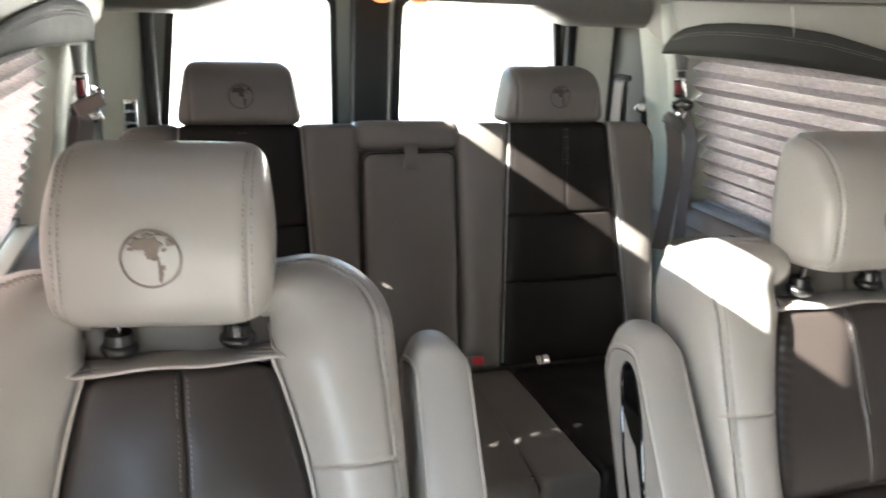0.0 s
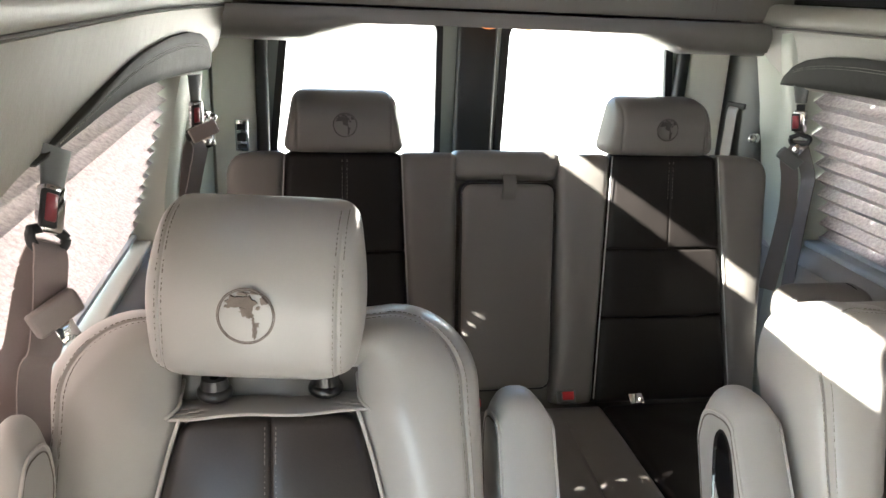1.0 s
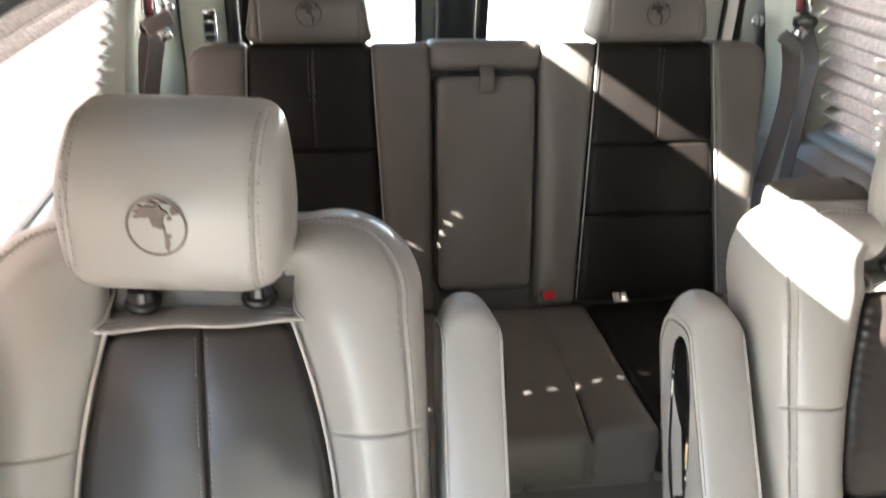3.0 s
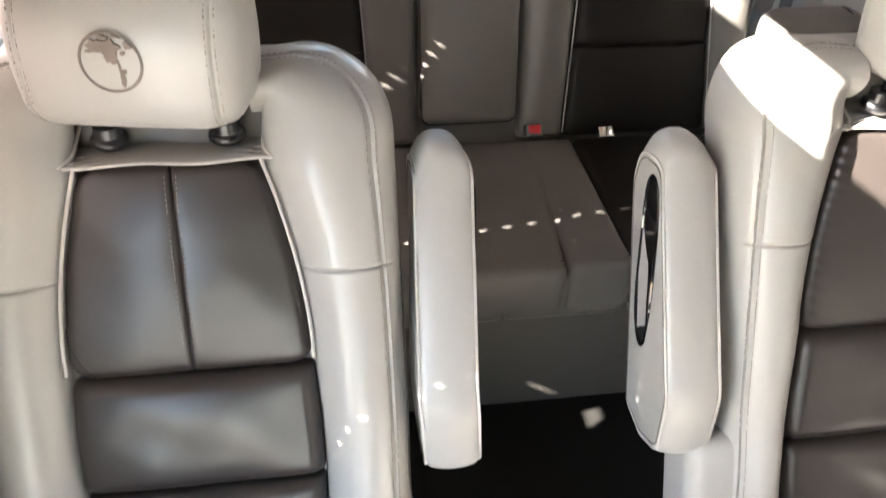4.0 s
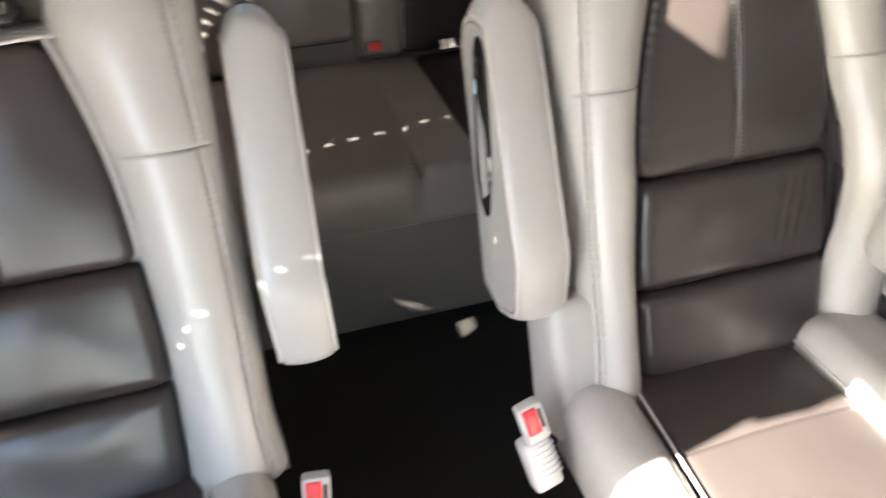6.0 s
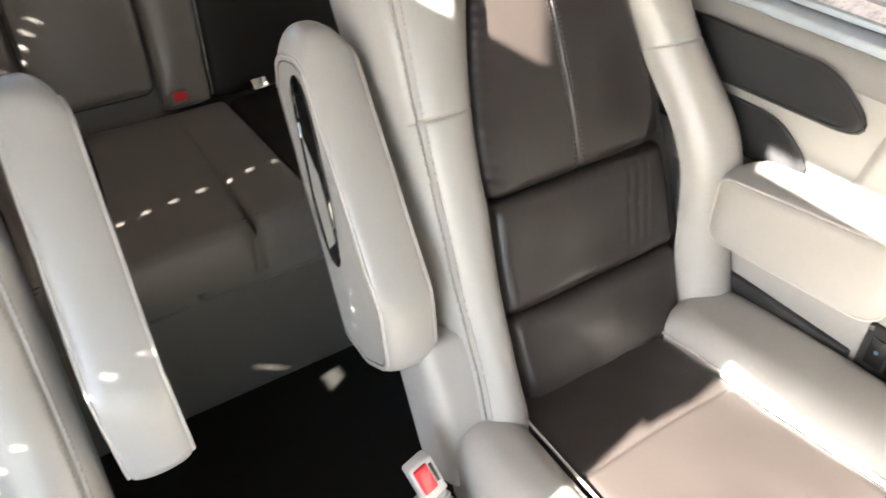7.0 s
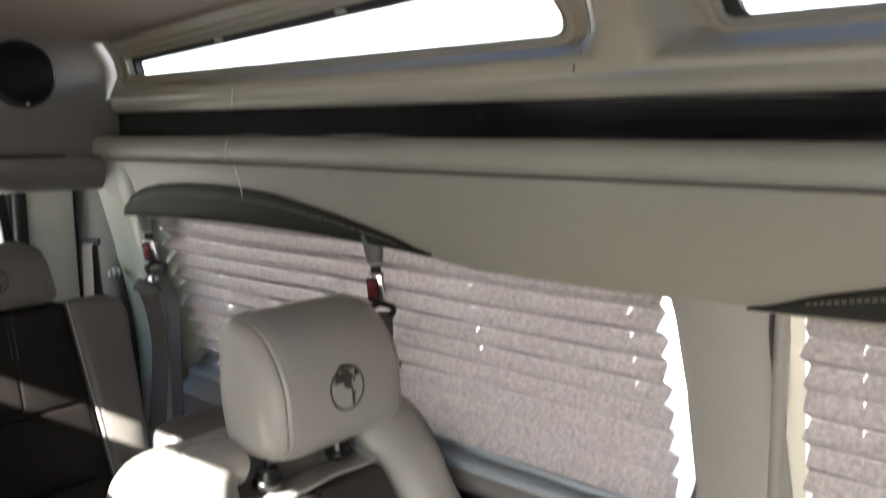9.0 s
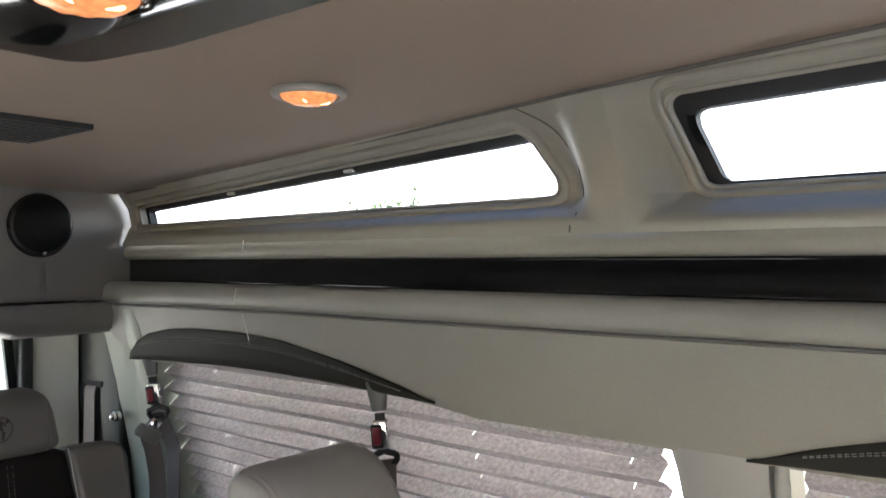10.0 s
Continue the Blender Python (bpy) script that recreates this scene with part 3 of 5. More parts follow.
        part("gasket", ring_wall(hole, glass, lambda p, d: hollow(p[0], p[1], 0.022 + d), 0.02), RUBBER, win, "black rubber gasket")
        mid, count = sum(hole, Vector((0, 0))) / len(hole), len(hole)
        bead = []
        for k, p in enumerate(hole):
            along = hole[(k + 1) % count] - hole[k - 1]
            away = Vector((along.y, -along.x)).normalized()
            bead.append(p + away * (0.013 if away.dot(p - mid) > 0 else -0.013))
        part("surround", tube([hollow(p[0], p[1], 0.001) for p in bead], 0.0085, 12, True), VINYL, win)
        for y, z in ((1.646, 1.709), (1.231, 1.732)):
            if y0 < y < y1:
                x = hollow(y, z)[0]
                part("clip", box(x + 0.008, x + 0.022, y - 0.014, y + 0.014, z - 0.006, z + 0.006, 0.002), PLASTIC, win, "pale plastic clip")
        bm = bmesh.new()
        bm.faces.new([bm.verts.new(hollow(p[0], p[1], 0.036)) for p in hole])
        pane = part("pane", bm, ROOFGLASS, win, "lightly tinted glass pane")

    if side > 0:
        setting("upper_wall_back_" + word, box(0.9, 0.915, 0.54, 0.66, 1.56, 1.86), VINYL)
    part_line = [(hollow(y, ceiling_z(0.74, y))[0] if side > 0 else mir(0.722, side), y, ceiling_z(mir(0.722, 1), y) - 0.002) for y in (-1.5 + 3.58 * k / 40 for k in range(41))]
    setting("roof_seam_" + word, tube(part_line, 0.0035, 6), CREASE)
    setting("panel_joint_" + word, tube([hollow(p[0], p[1], -0.0005) if side > 0 else lay((p[0], p[1]), -0.0005) for p in smooth_line([(0.765, 1.79, 0), (0.72, 1.755, 0), (0.69, 1.69, 0), (0.69, 1.645, 0), (0.697, 1.589, 0)], 6)], 0.0016, 5), CREASE)
    setting("cant_seam_" + word, tube([(mir(0.8235 - inward(y, side), side), y, 1.4305) for y in (-1.5 * (side > 0) + 0.33 * (side < 0) + (3.58 if side > 0 else 1.76) * k / 40 for k in range(41))], 0.0025, 6), CREASE)

    # outer skin of the window band, with the glass
    for (y0, y1) in (WINDOW_REAR, WINDOW_FRONT)[:2 if side > 0 else 1]:
        win = tagged(part("window_" + word, leaning_slab(side, y0 - 0.02, y1 + 0.02, sill - 0.004, sill + 0.012, 0.04, 0.062), RUBBER), kind="structure")
        pane = part("pane", leaning_slab(side, y0 - 0.03, y1 + 0.03, sill - 0.002, 1.3, 0.046, 0.05), GLASS, win, "clear glass pane")
        pane.visible_shadow = False
    if side > 0:
        setting("window_frame_" + word, tube([(0.893, p[0], p[1]) for p in round_outline([(-1.25, 0.885), (-1.25, 1.29), (0.405, 1.29), (0.398, 0.885)], 0.055, 7)], 0.011, 8, True), WALLGREY)
        setting("window_reveal_" + word, leaning_slab(1, 0.374, 0.41, 0.88, 1.262, 0.006, 0.045), CREAM)
    # dark slab added behind each blind end to block daylight and darken the gap
    setting("rear_light_block_" + word, leaning_slab(side, 1.94, 2.03, sill - 0.01, 1.33, 0.03, 0.04), GUIDE)
    for y0, y1 in ((WINDOW_REAR[1] - (0.07 if side > 0 else 0.02), 2.47), (WINDOW_FRONT[1] - (0.07 if side < 0 else 0.0), WINDOW_REAR[0]), (-1.65, WINDOW_FRONT[0]))[:3 if side > 0 else 2]:
        setting("body_pillar_" + word, leaning_slab(side, y0 + 0.005, y1 - 0.005, sill - 0.01, 1.33, 0.04, 0.09), GUIDE)
    setting("body_side_" + word, box(*sorted((mir(0.9, side), mir(0.985, side))), -1.65 if side > 0 else 0.33, 2.47, 1.27, 1.6), SHELL)
    if side < 0:
        setting("door_rail", box(mir(0.985, side), mir(0.86, side), -1.65, 0.328, 1.495, 1.6), SHELL)
    setting("roof_edge_" + word, box(*sorted((mir(0.71, side), mir(0.84, side))), -1.65, 2.47, 1.862, 1.9), SHELL)


side_wall(1)
side_wall(-1)

# rear doors: dark frames, the post between them, the two windows
bm = bmesh.new()
def rear(p, d):
    return (p[0], 2.42 + d, p[1])
for s, word in ((-1, "left"), (1, "right")):
    off = 0.0 if s > 0 else 0.018
    corners = [(mir(0.11, s) - off * 2.8, 0.98), (mir(0.657, s) + off, 0.98), (mir(0.612, s) + off, 1.4), (mir(0.116, s) - off * 2.8, 1.4)]
    hole = round_outline(corners, 0.04, 7)
    xs = sorted((MID, mir(0.92, s)))
    outer = projected_outline(hole, xs[0], xs[1], -0.1, 1.52)
    setting("rear_door_" + word, ring_wall(outer, hole, rear, 0.05), TRIM)
    win = tagged(part("rear_window_" + word, ring_wall([Vector(p) + (Vector(p) - Vector((mir(0.37, s), 1.18))) * 0.09 for p in hole], [Vector(p) + (Vector(p) - Vector((mir(0.37, s), 1.18))) * 0.0 for p in hole], lambda p, d: (p[0], 2.418 - d, p[1]), 0.012), RUBBER), kind="structure")
    bm = bmesh.new()
    bm.faces.new([bm.verts.new(rear(p, 0.03)) for p in hole])
    pane = part("pane", bm, PRIVACY, win, "tinted glass pane")
    setting("rear_pillar_cover_" + word, box(*sorted((mir(0.655, s), mir(0.692, s))), 2.375, 2.417, 0.0, 1.45, 0.012), DARKTRIM)
    setting("rear_pillar_lining_" + word, upright([(mir(x, s), y) for x, y in ((0.688, 2.43), (0.692, 2.405), (0.808, 2.352), (0.83, 2.43))], 0.0, 1.5, 0.006), CREAM)
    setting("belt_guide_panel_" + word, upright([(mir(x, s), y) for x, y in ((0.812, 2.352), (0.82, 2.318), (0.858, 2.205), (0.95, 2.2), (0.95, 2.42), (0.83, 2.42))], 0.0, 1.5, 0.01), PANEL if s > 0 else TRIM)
setting("rear_post", box(MID - 0.075, MID + 0.042, 2.37, 2.419, 0.0, 1.5, 0.012), DARKTRIM)

# unseen plain panel added to keep windscreen light off the right chair
setting("chair_light_block", box(-0.1, 1.01, -0.56, -0.52, 0.0, 1.8, 0.01), DARKTRIM)
# unseen side panels added to cut the daylight from the left
setting("low_light_block", box(mir(0.985, -1), mir(0.9, -1), -0.448, 0.312, 0.0, 0.55, 0.02), WALLGREY)
setting("cab_light_block", box(mir(0.985, -1), mir(0.9, -1), -1.6, -0.45, 0.0, 1.41, 0.02), WALLGREY)
# unseen front bulkhead, its windscreen opening set low to shape the daylight
hole = round_outline([(-0.85, 0.2), (0.91, 0.2), (0.84, 1.05), (-0.78, 1.05)], 0.06, 7)
setting("wall_front", ring_wall(projected_outline(hole, -0.95, 1.01, -0.1, 2.0), hole, lambda p, d: (p[0], -1.6 - d, p[1]), 0.05), DARKTRIM)

# overhead box across the rear
prof = [(2.46, 1.36), (2.2, 1.345), (2.13, 1.36), (2.1, 1.4), (2.095, 1.425), (2.1, 1.437), (2.16, 1.439)]
bm = bmesh.new()
rows = []
for k in range(31):
    x = MID - 0.79 + 1.58 * k / 30
    sag = 0.06 - 0.06 * min(1.0, abs(2 * k / 30 - 1) * 1.5) ** 2.5
    rows.append([bm.verts.new((x, y, z + sag * (z < 1.39))) for y, z in prof])
for a, b in zip(rows, rows[1:]):
    for k in range(len(prof) - 1):
        bm.faces.new((a[k], a[k + 1], b[k + 1], b[k]))
setting("overhead_box_lower", bm, BENCH)
prof = [(2.16, 1.441), (2.1, 1.445), (2.09, 1.46), (2.09, 1.6), (2.1, 1.74), (2.1, 1.84)]
bm = bmesh.new()
rows = []
for k in range(31):
    x = MID - 0.80 + 1.61 * k / 30
    rows.append([bm.verts.new((x, y + 0.02 * abs(2 * k / 30 - 1) ** 4, z)) for y, z in prof])
for a, b in zip(rows, rows[1:]):
    for k in range(len(prof) - 1):
        bm.faces.new((a[k], a[k + 1], b[k + 1], b[k]))
setting("overhead_box_front", bm, BENCH)
for s, word in ((1, "right"), (-1, "left")):
    setting("roof_corner_" + word, box(*sorted((mir(0.69, s), mir(0.86, s))), 2.118, 2.2, 1.44, 1.86), VINYL)
setting("rear_header", box(-0.8, 0.86, 2.2, 2.46, 1.42, 1.5), DARKTRIM)
setting("roof_rear", box(-0.66, 0.72, 2.11, 2.5, 1.5, 1.9), SHELL)


# ---- upholstery ----
def emblem(at, r, parent, thread=None):
    """The round embroidered mark of a headrest, as a plain ring with two uneven patches."""
    for q in (1.0, 0.945):
        part("emblem_ring", tube([at(q * r * math.cos(t), q * r * math.sin(t), 0.0) for t in (2 * math.pi * k / 40 for k in range(40))], r * 0.02, 6, True), thread or EMBROIDERY, parent, "brown embroidered ring")
    for cx, cy, sx, sy, seed in ((-0.34, 0.5, 0.36, 0.22, 1), (0.02, 0.5, 0.3, 0.26, 4), (0.02, 0.18, 0.24, 0.2, 3), (0.16, 0.02, 0.1, 0.12, 9), (0.26, -0.14, 0.06, 0.1, 6), (0.34, -0.3, 0.12, 0.12, 7),
                                 (0.3, -0.58, 0.1, 0.26, 5), (0.42, 0.3, 0.08, 0.07, 12), (0.62, 0.56, 0.18, 0.13, 8), (-0.1, 0.8, 0.2, 0.06, 2), (0.3, 0.84, 0.16, 0.05, 11), (-0.62, 0.34, 0.12, 0.06, 14)):
        bm = bmesh.new()
        ring = []
        for k in range(48):
            t = 2 * math.pi * k / 48
            w = 0.9 + 0.5 * noise.noise(Vector((math.cos(t) * 1.6, math.sin(t) * 1.6, seed))) + 0.35 * noise.noise(Vector((math.cos(t) * 5, math.sin(t) * 5, seed + 3)))
            x, y = cx + sx * w * math.cos(t), cy + sy * w * math.sin(t)
            k2 = min(1.0, 0.9 / max(math.hypot(x, y), 1e-6))
            ring.append((x * k2 * r, y * k2 * r))
        lo = [bm.verts.new(at(x, y, -0.002)) for x, y in ring]
        hi = [bm.verts.new(at(x, y, 0.0006)) for x, y in ring]
        bm.faces.new(hi)
        for k in range(48):
            bm.faces.new((lo[k], lo[(k + 1) % 48], hi[(k + 1) % 48], hi[k]))
        part("emblem_patch", bm, thread or EMBROIDERY, parent, "brown embroidered patch")


def raised_armrest(ob, arm_o, side, slim=1.0, inlay=True):
    au, an = Vector((0, 0.42, 0.907)).normalized(), Vector((0, -0.907, 0.42))

    def arm(a, b, c):
        b -= 0.036 * (abs(a) / 0.052) ** 3 * min(max((b - 0.40) / 0.12, 0.0), 1.0) ** 1.5
        sway = 0.006 * math.sin(2 * math.pi * (b - 0.06) / 0.5)
        return arm_o + Vector((side * (a * slim * (0.86 - 0.06 * (b / 0.52 - 0.35) ** 2)) - sway * slim, 0, 0)) + au * b + an * (c + 0.006 * (1 - (a / 0.052) ** 2))

    pts = round_outline([(-0.005, 0.0), (0.0, -0.075), (0.12, -0.128), (0.50, -0.045), (0.525, 0.03), (0.45, 0.062), (0.03, 0.055)], (0.02, 0.04, 0.09, 0.05, 0.04, 0.08, 0.02), 10)
    bm = bmesh.new()
    n = len(pts)
    cen = sum(pts, Vector((0, 0))) / n
    loops = []
    for a, k in ((-0.0518, 0.06), (-0.0518, 0.3), (-0.0518, 0.55), (-0.0518, 0.75), (-0.0518, 0.9), (-0.05, 0.962), (-0.043, 0.99), (-0.037, 0.997), (-0.03, 1.003), (-0.022, 1.006), (-0.012, 1.009), (0.0, 1.01), (0.012, 1.009), (0.022, 1.006), (0.03, 1.003), (0.037, 0.997), (0.043, 0.99), (0.05, 0.962), (0.0518, 0.9), (0.0518, 0.75), (0.0518, 0.55), (0.0518, 0.3), (0.0518, 0.06)):
        loops.append([bm.verts.new(arm(a, (cen + (p - cen) * k)[0], -(cen + (p - cen) * k)[1] - 0.03)) for p in pts])
    for a, b in zip(loops, loops[1:]):
        for k in range(n):
            bm.faces.new((a[k], a[(k + 1) % n], b[(k + 1) % n], b[k]))
    bm.faces.new(loops[0][::-1])
    bm.faces.new(loops[-1])
    ar = part("armrest", bm, LEATHER, ob, "raised padded armrest in light grey leather")
    for a in (-0.0495, 0.0495):
        part("piping", tube([arm(a, *(lambda q: (q[0], -q[1] - 0.03))(cen + (p - cen) * 0.968)) for p in pts], 0.0026, 6, True), PIPING, ar, "pale grey piping")
        # thin brown tube along the seam draws the groove's shadow beside the piping
        part("seam", tube([arm(a * 1.035, *(lambda q: (q[0], -q[1] - 0.03))(cen + (p - cen) * 0.938)) for p in pts], 0.0013, 5, True), SEWN, ar)
    if not inlay:
        return
    oval = [Vector((0.318 + 0.145 * math.copysign(abs(math.cos(t)) ** 0.7, math.cos(t)), 0.0 + 0.03 * math.sin(t))) for t in (2 * math.pi * k / 36 for k in range(36))]
    bm = bmesh.new()
    bm.faces.new([bm.verts.new(arm(-0.052, p[0], -p[1] - 0.01)) for p in oval])
    part("inlay", solid(bm, 0.004), GLOSS, ar, "black gloss inlay")
    part("inlay_rim", tube([arm(-0.052, p[0], -p[1] - 0.01) for p in oval], 0.003, 6, True), GLOSS, ar)


def lowered_armrest(ob, side):
    def arm2(a, b, c):
        return Vector((mir(0.818, side) + side * a, 0.77 - b, 0.57 + c))
    pts = round_outline([(0.0, -0.07), (0.0, 0.06), (0.338, 0.103), (0.332, -0.042)], (0.03, 0.03, 0.058, 0.062), 10)
    bm = bmesh.new()
    cen = sum(pts, Vector((0, 0))) / len(pts)
    loops = []
    for a, k in ((-0.0565, 0.08), (-0.0565, 0.35), (-0.0565, 0.6), (-0.0565, 0.7), (-0.0565, 0.8), (-0.054, 0.88), (-0.048, 0.95), (-0.038, 1.0), (-0.02, 1.03), (0.0, 1.035), (0.02, 1.03), (0.038, 1.0), (0.048, 0.95), (0.054, 0.88), (0.0565, 0.8), (0.0565, 0.6), (0.0565, 0.3), (0.0565, 0.08)):
        loops.append([bm.verts.new(arm2(a, (cen + (p - cen) * k)[0], (cen + (p - cen) * k)[1])) for p in pts])
    for a, b in zip(loops, loops[1:]):
        for k in range(len(pts)):
            bm.faces.new((a[k], a[(k + 1) % len(pts)], b[(k + 1) % len(pts)], b[k]))
    bm.faces.new(loops[0][::-1])
    bm.faces.new(loops[-1])
    a2 = part("armrest", bm, LEATHER, ob, "lowered padded armrest in light grey leather")
    for a in (-0.0475, 0.0475):
        part("piping", tube([arm2(a, *(cen + (p - cen) * 0.955)) for p in pts], 0.0024, 6, True), PIPING, a2, "pale grey piping")


def captain_chair(side):
    xc = mir(0.58 if side > 0 else 0.598, side)
    ob = thing("captain_chair", (xc, 0.62, 0.0), "light grey leather captain chair with dark inserts, inner armrest raised", "chair", "captain chairs")
    up, out = Vector((0, 0.436, 0.9)), Vector((0, -0.9, 0.436))
    foot, tall = (Vector((xc, 0.743, 0.31)), 1.055) if side > 0 else (Vector((xc, 0.755, 0.345)), 1.0)

    def back(a, b, c):
        return foot + Vector((side * a, 0, 0)) + up * (b * tall) + out * c     # a > 0: towards the wall

    # shell behind the pads
    def shell(a, b, c):
        low = 0.045 * (1 - min(max((b - 0.46) / 0.14, 0.0), 1.0)) if side < 0 else 0.0
        return back(a, b, c - 0.105 + low)
    part("back_shell", pillow(shell, -0.288, 0.288, -0.06, 0.775 if side > 0 else 0.792, 0.03, 0.03, 0.09, 0.0), LEATHER, ob)

    wide = 0.014 if side > 0 else 0.0

    def edge(b, s=-1):
        more = 0.0
        if side > 0:
            more = float(np.interp(b, (0, 0.2, 0.34, 0.64), (-0.016, -0.004, 0.01, 0.016) if s > 0 else (0.012, 0.008, 0.0, 0.0)))
        return wide + more + (0.17 + 0.006 * math.sin(b * 9) if b < 0.36 else 0.17 - 0.05 * ((b - 0.36) / 0.28) ** 1.8)

    def outer(b):
        return edge(b, 1)

    gr = [("a", 0.0, 0.0022, 0.0065, 0.338, 0.65)]
    form = (lambda b: -edge(b), outer, 0.338, 0.642, 0.05, 0.018, 0.03, 0.012, gr)
    def gathers(a, b):
        # small folds where the leather is drawn in along the aisle edge
        near = math.exp(-((a + edge(b)) / 0.02) ** 2) if side > 0 else 0.25 * math.exp(-((a + edge(b)) / 0.02) ** 2)
        return 0.0014 * near * math.sin(2 * math.pi * (b + 0.35 * a) / 0.019 + 1.5 * math.sin(b * 23))
    part("upper_insert", pillow(lambda a, b, c: back(a, b, c - 0.05), *form, 60, 90, gathers, 0.002), DARK, ob, "dark brown leather insert")
    top = pad_face(*form, gathers, 0.002)
    for x in (-0.0075, 0.0075):
        stitches([(x, 0.343 + 0.0072 * k, top(x, 0.343 + 0.0072 * k) - 0.0488) for k in range(40)], ob, back, 0.006, 0.0018, 0.0007)

    def creases(a, b):
        # pull folds of the leather towards the wall side
        return -0.0035 * sum(math.exp(-((a - q - 0.25 * (b - 0.25)) / 0.004) ** 2 - ((b - 0.255) / 0.045) ** 2) for q in (0.075, 0.098, 0.12)) if side > 0 else 0.0
    part("middle_insert", pillow(lambda a, b, c: back(a, b, c - 0.05), lambda b: -edge(b), outer, 0.158, 0.338, 0.056, 0.024, 0.012, 0.016, (), 110, 40, creases, 0.003), DARK, ob, "dark brown leather insert")
    part("lower_insert", pillow(lambda a, b, c: back(a, b, c - 0.05), lambda b: -edge(b), outer, -0.02, 0.158, 0.054, 0.024, 0.012, 0.014, (), 40, 34, ripple=0.004), DARK, ob, "dark brown leather insert")
    crown = 0.778 if side > 0 else 0.796
    section = ((0.0, -0.105), (0.0, -0.075), (0.004, -0.048), (0.022, -0.024), (0.06, -0.004), (0.12, 0.011), (0.2, 0.022), (0.3, 0.033), (0.42, 0.041),
               (0.55, 0.043), (0.68, 0.039), (0.8, 0.028), (0.9, 0.012), (0.97, -0.005), (1.0, -0.024))
    run = smooth_line([(k, c, 0) for k, c in section], 3)
    run = sorted([(p[0], p[1], n) for n, p in enumerate(run)] + [(0.2 + d, float(np.interp(0.2 + d, [q[0] for q in section[2:]], [q[1] for q in section[2:]])), 99) for d in (-0.03, -0.015, 0.0, 0.015, 0.03)], key=lambda q: (max(q[0], 0.0) > 0.01, q[0] if q[0] > 0.01 else q[2]))

    def bolster(s):
        """One side roll of the back, swept up along its outer edge and over the shoulder."""
        def out_edge(b):
            return 0.307 - 0.02 * max(0.0, 0.25 - b) + 0.012 * math.exp(-((b + 0.02) / 0.08) ** 2) + (0.016 * math.exp(-((b - 0.32) / 0.16) ** 2) if side > 0 and s > 0 else 0.0)

        neck, turn = wide * 0.5 + 0.124, crown - 0.125
        bs = sorted([-0.03 + (turn + 0.03) * k / 44 for k in range(45)] + [0.485 + d for d in (-0.006, -0.003, -0.0015, 0.0, 0.0015, 0.003, 0.006)] + [-0.027, -0.022, -0.01])
        pairs = []
        for b in bs:
            w = min(max((b - 0.62) / 0.03, 0.0), 1.0)
            pairs.append(((out_edge(b), b), (edge(min(b, 0.64), s) * (1 - w) + neck * w, b)))
        for k in range(1, 21):
            t = k / 20 * math.pi / 2
            pairs.append(((0.185 + (out_edge(turn) - 0.185) * math.cos(t), turn + 0.125 * math.sin(t)), (neck, turn + 0.03 * k / 20)))
        for k in range(1, 7):
            pairs.append(((0.185 - 0.011 * k, crown - 0.0012 * k), (neck - 0.002 * k, turn + 0.03)))

        def lay(pair, k, c):
            (a0, b0), (a1, b1) = pair
            a, b = a0 + (a1 - a0) * k, b0 + (b1 - b0) * k
            c -= 0.0045 * math.exp(-((k - 0.2) / 0.016) ** 2) if c > -0.03 else 0.0
            if k > 0.1:
                c -= 0.004 * math.exp(-((b - 0.485) / 0.0022) ** 2)
            c -= rolled(max(b + 0.03, 0.0), 0.035) * (c > -0.07)
            if side < 0:
                c = max(c, -0.048 - 0.057 * min(max((b - 0.46) / 0.14, 0.0), 1.0) + 0.02 * (k < 0.003 and b < 0.5))
            c -= 0.05 * max(0.0, (b - crown + 0.19) / 0.19) ** 2.2
            if side > 0 and s > 0:
                c += 0.055 * math.exp(-((b - 0.3) / 0.15) ** 2) * min(1.0, k / 0.12)
            c += 0.0022 * noise.noise(Vector((a * 9, b * 9, s * 3.0 + side))) * (0.1 < k < 0.95)
            return back(s * a, b, c)

        bm = bmesh.new()
        rows = [[bm.verts.new(lay(pr, k, c)) for k, c, _ in run] for pr in pairs]
        for p, q in zip(rows, rows[1:]):
            for n in range(len(run) - 1):
                bm.faces.new((p[n], p[n + 1], q[n + 1], q[n]))
        bm.faces.new(rows[0])
        bm.faces.new(rows[-1][::-1])
        roll = part("bolster", bm, LEATHER, ob)
        level = float(np.interp(0.2, [q[0] for q in section[2:]], [q[1] for q in section[2:]]))
        for k, c in ((0.165, level - 0.0035), (0.235, level + 0.0045)):
            stitches([lay(pr, k, c) for pr in pairs if pr[0][1] > 0.0], roll, None, 0.006, 0.0016, 0.0006, mat=SEWN)
        if side < 0:
            part("piping", tube([back(s * (edge(b, s) + 0.001), b, 0.003) for b in (0.35 + 0.29 * k / 40 for k in range(41))], 0.0028, 6), PIPING, ob, "pale grey piping")

    bolster(-1)
    bolster(1)
    tuck = [(side * (0.165 + wide - 0.03 * (k / 10) ** 2), 0.415 - 0.0072 * k) for k in range(11)]
    part("tuck", tube([back(side * a, b, pad_face(lambda b: -edge(b), outer, 0.338, 0.642, 0.05, 0.018, 0.03, 0.012)(side * a, b) - 0.0505) for a, b in tuck], 0.0014, 5), RUBBER, ob)
